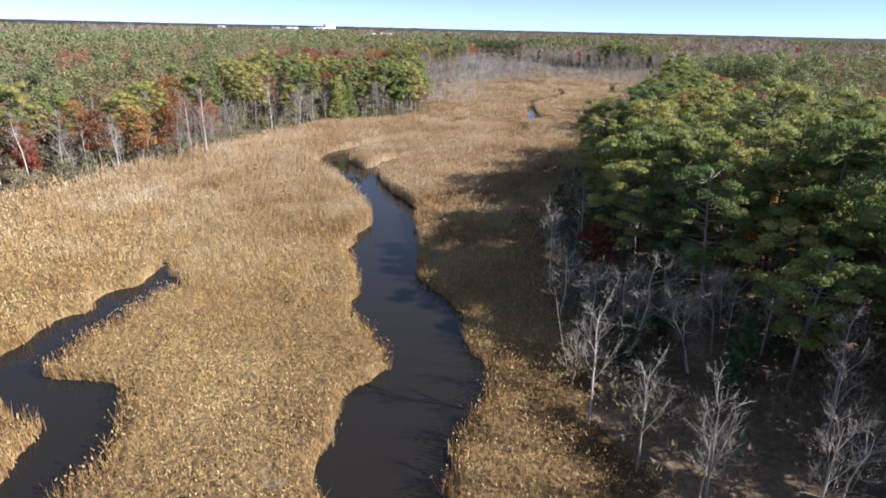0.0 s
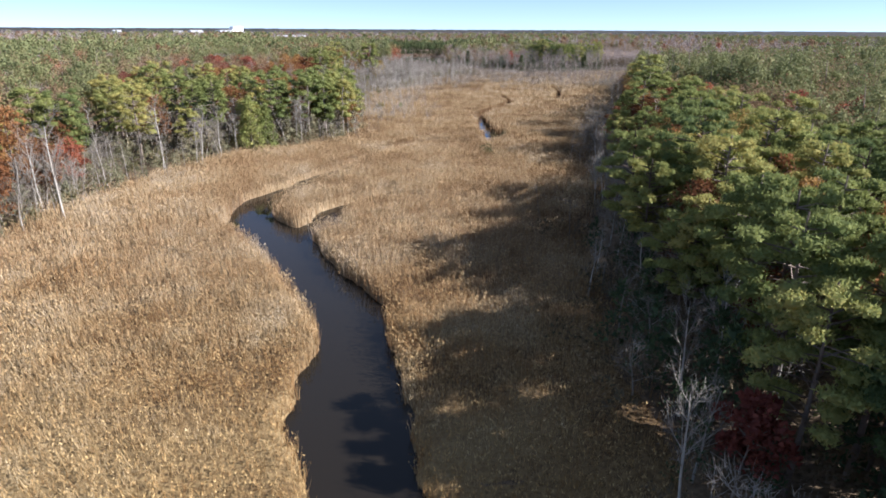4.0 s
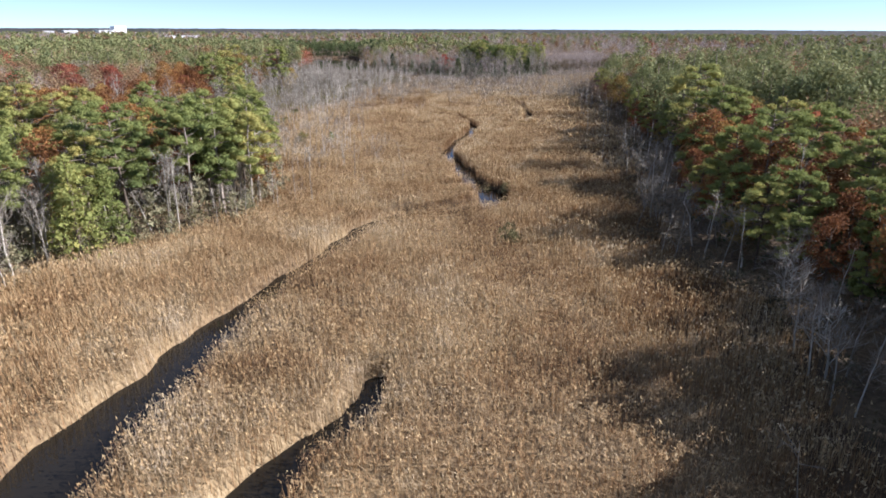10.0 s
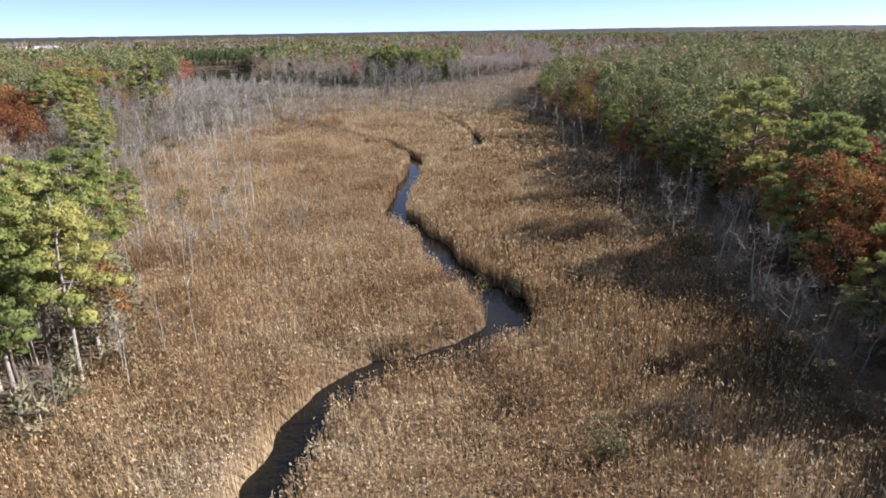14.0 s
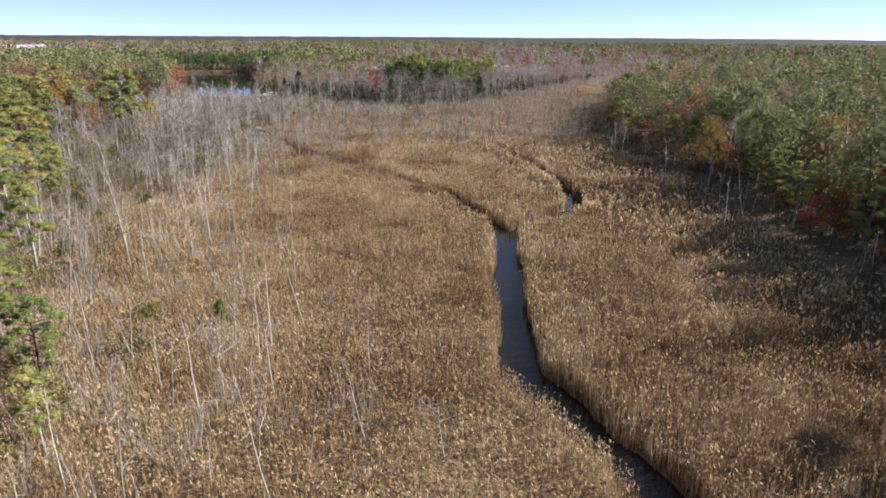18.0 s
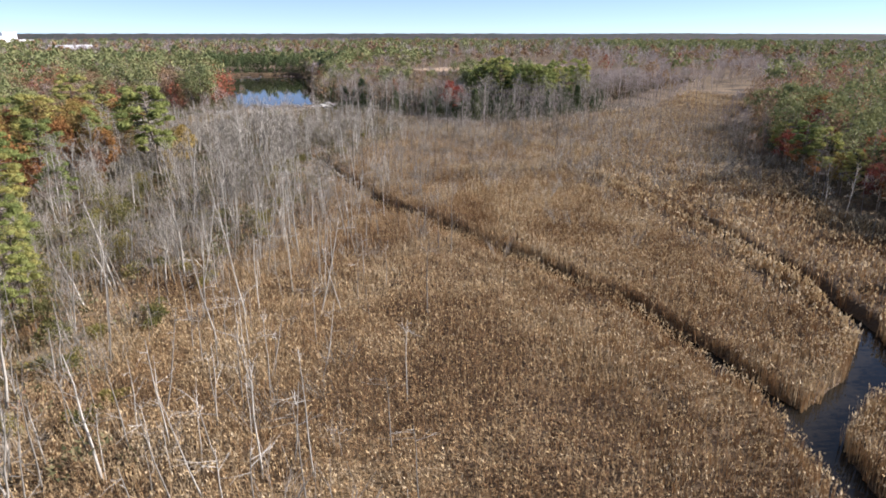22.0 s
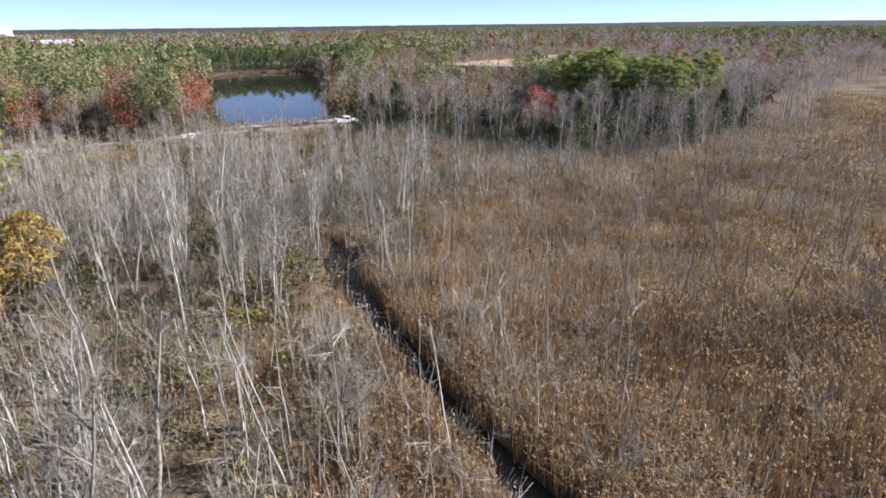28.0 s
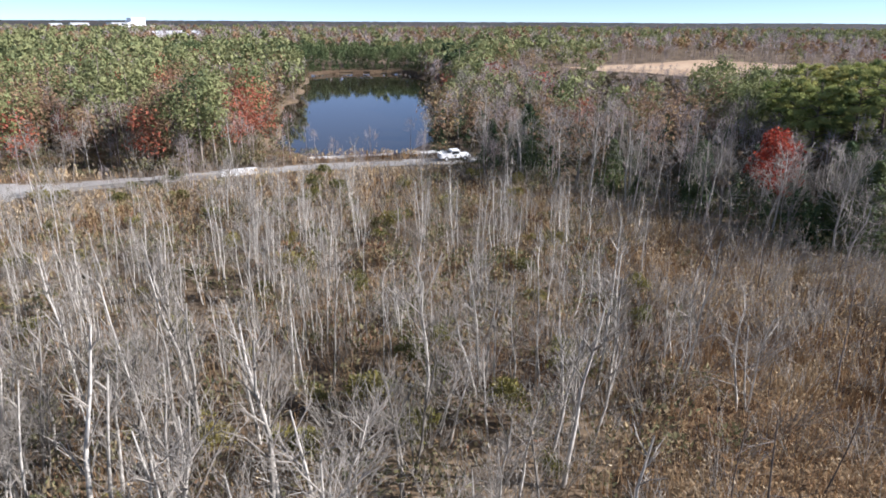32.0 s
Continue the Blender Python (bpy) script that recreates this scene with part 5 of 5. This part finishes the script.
# the wood's eastern front, tree by tree
FRONT = [(float(edge(EAST, y)) + 7.5 + 2.6 * math.sin(y * 1.7), float(y), 0.62 + 0.12 * math.sin(y * 0.9)) for y in np.arange(124, 306, 3.9)]
V = np.random.default_rng(98)
tree_things("pine_tree", ["dense green pine at the front of the eastern wood"], "tree", "pines of the eastern front", PINES, (M_BARK, M_PINE), W2, [q for k, q in enumerate(FRONT) if k % 7 in (0, 3, 5) or k % 7 == 2 and q[1] < 200], V)
tree_things("oak_tree", ["oak with rust-brown leaves at the front of the eastern wood"], "tree", "oaks of the eastern front", OAKS, (M_BARK, M_RUST), W2, [q for k, q in enumerate(FRONT) if k % 7 in (1, 6)], V)
tree_things("oak_tree", ["oak with ochre leaves at the front of the eastern wood"], "tree", "oaks of the eastern front", OAKS, (M_BARK, M_OCHRE), W2, [q for k, q in enumerate(FRONT) if k % 7 == 4], V)
tree_things("maple_tree", ["dark red maple at the front of the eastern wood"], "tree", "maples of the eastern front", OAKS, (M_BARK, M_RED), W2, [q for k, q in enumerate(FRONT) if k % 7 == 2 and q[1] >= 200], V)
for k in (0, 1, 2, 3, 5, 6, 7, 8):
    y = 62 + k * 4.1
    one_tree("pine_tree", "tall green pine on the dry bank above the reeds", "tree", PINES[k % 5], W2, (M_BARK, M_PINE), float(edge(EAST, y)) + 4.5 + 2.2 * (k % 3), y, ((13.2 if k < 3 else 11.0) + 1.3 * math.sin(k * 2.3)) / 13, k * 1.9)
for k, (x, y, h) in enumerate(((6, 219.2, 2.6), (10.5, 42, 4.5), (13.5, 45, 5), (15.5, 37, 4), (18, 40.5, 5), (9.5, 48.5, 4.5), (-27, 157, 11), (-24.5, 160, 9.5), (-29, 160, 10), (60, 408, 9), (66, 396, 8), (73, 388, 8.5), (92, 371, 8), (103, 369, 9))):
    one_tree("cedar_tree", "small dense green cedar in the reeds" if h < 4 else ("olive-green cedar before the pine stand" if x < -20 else "dark green cedar at the woods' edge"), "tree", cedar_meshes(400 + k, h), W2, (M_BARK, M_PINE if x < -20 or h < 4 else M_CEDAR), x, y, 1.0, k)
for k, (x, y, wd) in enumerate(((17.2, 149.3, 3.2), (24.5, 176.5, 3.5), (26, 173, 3.0), (-1.0, 216, 3.5), (-6.5, 214, 3.0))):
    one_tree("bush", "low twiggy olive-brown bush among the reeds", "bush", bush_meshes(430 + k, wd, 1.7 + 0.8), ("trunk", "crown"), (M_BARK, M_BRUSH), x, y, 1.0, k)


for k, (x, y, wd, h) in enumerate(((-8.5, 215, 4.5, 4.2), (-5.8, 209, 4.0, 3.6), (-9, 233, 4.2, 5.5), (-8, 204, 4, 3), (-11, 226, 4, 4), (0.5, 222, 2.6, 2.4), (-13, 284, 4.5, 4.5), (-12, 290, 4, 4), (-7, 296, 4, 3.5), (-9, 273, 4.5, 4), (-10, 267, 4, 3.5), (-6, 280, 3.5, 3), (1, 326, 4, 3.5), (4, 333, 4, 4), (-2, 318, 4, 3.5), (-4, 306, 4, 3), (-6, 288, 5, 5), (-3, 294, 4.5, 4.5), (-5, 301, 5, 5), (-1, 308, 4.5, 4.5), (-7.5, 311, 5, 5.5), (-2, 283, 4, 4))):
    one_tree("bush", "yellow-green leafy shrub beside dead trees", "bush", bush_meshes(450 + k, wd, h), ("trunk", "crown"), (M_BARK, M_SHRUB), x, y, 1.0, k)
for k, (x, y, h) in enumerate(((72, 505, 12), (69, 512, 13), (75, 516, 13), (71, 524, 13.5), (76, 530, 13), (72, 538, 14), (77, 545, 13), (70, 499, 11))):
    one_tree("pine_tree", "dark tall pine on the pond's bank", "tree", PINES[k % 5], W2, (M_BARK, M_CEDAR), x, y, h / 13, k * 1.3)
for k, (x, y, h) in enumerate(((-34.7, 430, 10), (-6.8, 506, 10), (-11.7, 437, 8), (-20, 506, 9))):
    one_tree("maple_tree", "red autumn maple among olive pines", "tree", broadleaf_meshes(395 + k, h, True), W2, (M_BARK, M_RED), x, y, 1.0, k)
tree_things("bare_tree", ["leafless grey tree behind the sandy track"], "tree", "leafless trees behind the track", BARES, (M_DEAD, M_TWIG), W2,
            [(-44 + 2.3 * k, 425.5 + 3.0 * math.sin(k * 2.1), 0.72 + 0.16 * math.sin(k * 1.3)) for k in range(29)], np.random.default_rng(99))
for k, (x, y, h) in enumerate(((92, 393, 13.5), (95, 390, 14), (98.5, 388, 15), (102, 385, 14.5), (105, 382.5, 14.5), (107.5, 379.5, 13.5), (95.5, 397, 14.5), (99.5, 394, 15), (103.5, 391, 15), (107.5, 388, 14.5), (111, 384.5, 14), (98, 402, 14.5), (104, 398, 14.5), (110, 393, 14))):
    one_tree("pine_tree", "tall olive-green pine behind leafless swamp trees", "tree", PINES[k % 5], W2, (M_BARK, M_PINE), x, y, h / 13, k * 1.9)
B = np.random.default_rng(93)
ex, ey = scatter(B, -14, 95, 200, 415, 5.0)
ok = ((ex < edge(DROWNED, ey) + 3) | (ey > 375)) & (B.random(len(ex)) < 0.6 * vnoise(ex, ey, 18, 94) + np.where(ex < edge(DROWNED, ey) + 3, 0.3, -0.08)) & (bank(ex, ey) > 1.5) & (road(ex, ey) > 2) & (into_wood(ex, ey) < 5)
tree_things("bush", ["olive-green leafy shrub between bleached dead trees"], "bush", "shrubs of the drowned wood", [bush_meshes(s, wd, h) for s, wd, h in ((471, 3.4, 2.4), (472, 2.8, 2.0), (473, 3.0, 2.8))], (M_BARK, M_SHRUB), ("trunk", "crown"), [(float(a), float(b), float(0.6 + 0.6 * B.random())) for a, b in zip(ex[ok], ey[ok])], B)
# dark evergreens in front of the northern wood
C = np.random.default_rng(91)
ex, ey = scatter(C, 48, 135, 362, 425, 4.6)
ew = into_wood(ex, ey)
ok = (ew > 0.5) & (ew < 17) & (C.random(len(ex)) < 0.46) & (road(ex, ey) > 3) & (pond(ex, ey) > 3)
CEDARS = [cedar_meshes(s, h) for s, h in ((481, 7.0), (482, 5.5), (483, 6.2))]
tree_things("cedar_tree", ["dark green cedar under pale leafless trees"], "tree", "cedars before the northern wood", CEDARS, (M_BARK, M_CEDAR), W2, [(float(a), float(b), float(0.55 + 1.15 * C.random() ** 1.6)) for a, b in zip(ex[ok], ey[ok])], C)
# more pale leafless trees along the same edge
ex, ey = scatter(C, 46, 130, 360, 428, 3.2)
ew = into_wood(ex, ey)
ok = (ew > -3) & (ew < 12) & (C.random(len(ex)) < 0.62) & (road(ex, ey) > 2) & (pond(ex, ey) > 2)
tree_things("bare_tree", ["slender pale leafless tree before dark cedars"], "tree", "leafless trees of the northern edge", BARES, (M_DEAD, M_TWIG), W2, [(float(a), float(b), float(0.85 + 0.4 * C.random())) for a, b in zip(ex[ok], ey[ok])], C)


# low growth that closes the woods' feet round the pond and behind the track
P = np.random.default_rng(101)
ex, ey = scatter(P, -70, 100, 396, 650, 2.7)
pd, rdist = pond(ex, ey), road(ex, ey)
ring = (pd > 1.2) & (pd < 13) & (ey > 440)
foot = (rdist > 2.5) & (rdist < 16) & (ex < 24) & (into_wood(ex, ey) > 1) & (pd > 1.2)
far_side = ey > 588
for name, pick, mt, lab in (("pond_evergreens", ring & far_side & (pd > 4), M_CEDAR, "low dark evergreens on the pond's far shore"), ("pond_brush", (ring & ~far_side | foot) & (P.random(len(ex)) < 0.6), M_BRUSH, "olive and russet brush round the pond"),
                            ("pond_saplings", (ring & ~far_side | foot) & (P.random(len(ex)) < 0.35), M_TWIG_FAR, "grey leafless saplings round the pond")):
    joined(name, [sapling_kind(661, 4.4, 1.5), sapling_kind(662, 3.4, 1.6), sapling_kind(663, 5.2, 1.4)] if mt != M_TWIG_FAR else [far_bare(664, 7, 70, 1.0, 0.03), far_bare(665, 6, 70, 1.0, 0.03)],
           [(float(a), float(b), float(0.6 + 0.6 * P.random())) for a, b in zip(ex[pick], ey[pick])], mt, lab, "shrubs", P)
D = np.random.default_rng(97)
ex, ey = scatter(D, -72, -6, 78, 205, 2.6)
ew = into_wood(ex, ey)
ok = (ew > -1.5) & (ew < 5.5) & (ex < edge(WEST, ey) + 4) & (D.random(len(ex)) < np.where(ey < 135, 0.5, 0.3))
tree_things("bare_tree", ["slender pale-barked leafless tree at the sunny wood's edge"], "tree", "pale stems of the western edge", BARES, (M_DEAD, M_TWIG), W2, [(float(a), float(b), float(0.55 + 0.55 * D.random())) for a, b in zip(ex[ok], ey[ok])], D)


def make_brush():
    """Low growth under the woods' edge and between the dead trees."""
    rng = np.random.default_rng(77)
    x, y = scatter(rng, -75, 180, 20, 430, 1.9)
    w = into_wood(x, y)
    chance = smooth(-4, 2, w) * smooth(24, 12, w) * np.where((x > 5) & ((y < 100) | (y > 345)), 0.75, 0.4) + grey_wood(x, y) * 0.5
    ok = (rng.random(len(x)) < chance) & (bank(x, y) > 0.8) & (road(x, y) > 1) & (pond(x, y) > 1.5) & (near_path(x, y) < 110)
    kinds = []
    for s in range(5):
        q = np.random.default_rng(500 + s)
        bag = Bag()
        for k in range(3):
            c = (q.normal() * 0.5, q.normal() * 0.5, 0.5 + q.random() * 0.9)
            bag.add(*leaves(q, c, (0.75, 0.75, 0.65), 26, 0.27, 0.065))
        kinds.append(bag.arrays())
    # same brush east of the marsh takes the darker, shade-toned material
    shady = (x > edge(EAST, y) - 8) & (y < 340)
    for name, pick, mat, lab in (("undergrowth", ok & ~shady, M_BRUSH, "olive and russet brush under the trees"), ("shaded_undergrowth", ok & shady, M_UNDER, "brown brush under the eastern trees, coloured darker for their shade")):
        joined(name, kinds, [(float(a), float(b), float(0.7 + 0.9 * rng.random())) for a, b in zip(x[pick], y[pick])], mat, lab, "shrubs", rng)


make_brush()


# ---- what people built ----
def box(bm, x0, x1, y0, y1, z0, z1, bevel=0.0):
    q = bmesh.ops.create_cube(bm, size=1)
    for v in q["verts"]:
        v.co = Vector(((x0 + x1) / 2 + v.co.x * (x1 - x0), (y0 + y1) / 2 + v.co.y * (y1 - y0), (z0 + z1) / 2 + v.co.z * (z1 - z0)))
    if bevel:
        bmesh.ops.bevel(bm, geom=list({e for v in q["verts"] for e in v.link_edges}), offset=bevel, segments=2, affect="EDGES")
    return bm


def slab(x0, x1, y0, y1, z0, z1, bevel=0.0):
    return box(bmesh.new(), x0, x1, y0, y1, z0, z1, bevel)


def storage_tower():
    """White industrial block with a tall tower, above the far trees."""
    t = thing("factory_building", "white industrial building with a tall square tower", "building")
    part("tower", slab(-10, 10, -9, 9, 0, 23, 0.3), M_WHITE, t)
    part("tower_base", slab(-13, -10, -9, 9, 0, 17.5, 0.3), M_WHITE, t)
    part("hall", slab(-38, -13, -12, 12, 0, 16, 0.3), M_WHITE, t)
    part("roof", slab(-39, -12.5, -13, 13, 16, 16.6), M_ROOF, t)
    part("annex", slab(12, 34, -8, 8, 0, 12.5, 0.3), M_WHITE, t)
    for k in range(2):
        part("window", slab(-35 + k * 10, -29 + k * 10, -12.15, -12.0, 13, 15), M_GLASS_DARK, t)
    t.matrix_basis = pose(-228, 1380, 0, 0, 0, 33)
    for name, x, y, w, h, r in (("warehouse", -80, 880, 38, 13.5, 30), ("house", -423, 1300, 12, 16, 36), ("shed", -300, 1360, 22, 16, 35), ("shed", -338, 1380, 14, 15, 30)):
        s = thing(name, "long low white shed among distant trees", "building", "white sheds on the horizon")
        part("wall", slab(-w / 2, w / 2, -8, 8, 0, h - 3, 0.2), M_WHITE, s)
        bm = bmesh.new()
        ring = [bm.verts.new(c) for c in ((-w / 2 - 1, -9, h - 3), (-w / 2 - 1, 9, h - 3), (-w / 2 - 1, 0, h), (w / 2 + 1, -9, h - 3), (w / 2 + 1, 9, h - 3), (w / 2 + 1, 0, h))]
        for f in ((0, 2, 1), (3, 4, 5), (0, 3, 5, 2), (2, 5, 4, 1), (0, 1, 4, 3)):
            bm.faces.new([ring[i] for i in f])
        part("roof", bm, M_ROOF, s)
        s.matrix_basis = pose(x, y, 0, 0, 0, r)


storage_tower()


def pickup():
    t = thing("pickup_truck", "white pickup truck parked on the gravel by the pond", "car")
    part("body", slab(-2.6, 2.6, -0.95, 0.95, 0.45, 1.05, 0.12), M_WHITE, t)
    bm = slab(-0.9, 0.95, -0.85, 0.85, 1.05, 1.75, 0.1)
    for v in bm.verts:
        if v.co.z > 1.4:
            v.co.x *= 0.78
    part("cab", bm, M_WHITE, t)
    part("windscreen", slab(0.80, 0.95, -0.72, 0.72, 1.15, 1.6), M_GLASS_DARK, t)
    part("rear_window", slab(-0.95, -0.80, -0.72, 0.72, 1.15, 1.6), M_GLASS_DARK, t)
    for s in (-1, 1):
        part("side_window", slab(-0.6, 0.6, s * 0.84 - 0.03, s * 0.84 + 0.03, 1.15, 1.58), M_GLASS_DARK, t)
        part("bed_side", slab(-2.55, -0.95, s * 0.88 - 0.06, s * 0.88 + 0.06, 1.05, 1.3, 0.03), M_WHITE, t)
    part("tailgate", slab(-2.6, -2.5, -0.85, 0.85, 1.05, 1.3, 0.03), M_WHITE, t)
    for x in (-1.6, 1.6):
        for s in (-1, 1):
            bm = bmesh.new()
            bmesh.ops.create_cone(bm, cap_ends=True, segments=20, radius1=0.38, radius2=0.38, depth=0.24, matrix=pose(x, s * 0.86, 0.38, 90, 0, 0))
            wheel = part("wheel", bm, M_TYRE, t)
            bm = bmesh.new()
            bmesh.ops.create_cone(bm, cap_ends=True, segments=16, radius1=0.2, radius2=0.2, depth=0.05, matrix=pose(x, s * 0.97, 0.38, 90, 0, 0))
            part("rim", bm, M_ROOF, wheel)
    t.matrix_basis = pose(50.5, 421.2, float(road_z(np.array([50.5]), np.array([421.2]))[0]), 0, 0, 8)


pickup()


def bulkhead():
    """Concrete parapets along the track and white guard rails above the pond."""
    for x0, y0, x1, y1 in ((27, 426.4, 41, 427.6), (43.5, 428.2, 51, 429)):
        L = math.hypot(x1 - x0, y1 - y0)
        t = thing("guard_rail", "low white guard rail along the pond's dam", "guard rail", "guard rails on the dam")
        z = float(ground_z(np.array([x0]), np.array([y0]))[0])
        part("rail", slab(0, L, -0.09, 0.09, 0.38, 0.82, 0.02), M_WHITE, t)
        for k in range(int(L / 2) + 1):
            part("post", slab(k * 2 + 0.05, k * 2 + 0.2, 0.0, 0.16, -0.6, 0.78), M_WHITE, t)
        t.matrix_basis = pose(x0, y0, max(z, 0.5), 0, 0, math.degrees(math.atan2(y1 - y0, x1 - x0)))
    for x0, y0, x1, y1, high, mt, lab in ((-3.5, 410.2, 14.6, 415.2, 0.55, M_ROAD, "long low weathered concrete parapet beside the track"), (14.9, 415.3, 19.8, 416.6, 1.0, M_WHITE, "short white-painted concrete headwall beside the track")):
        L = math.hypot(x1 - x0, y1 - y0)
        t = thing("parapet", lab, "wall", "parapets of the track")
        z = float(ground_z(np.array([(x0 + x1) / 2]), np.array([(y0 + y1) / 2]))[0])
        n = max(1, round(L / 3))
        for k in range(n):
            part("wall_block", slab(k * L / n + 0.01, (k + 1) * L / n - 0.01, -0.15, 0.15, -0.6, high - 0.12, 0.02), mt, t)
        part("coping", slab(-0.05, L + 0.05, -0.22, 0.22, high - 0.12, high, 0.03), mt, t)
        t.matrix_basis = pose(x0, y0, z, 0, 0, math.degrees(math.atan2(y1 - y0, x1 - x0)))


bulkhead()
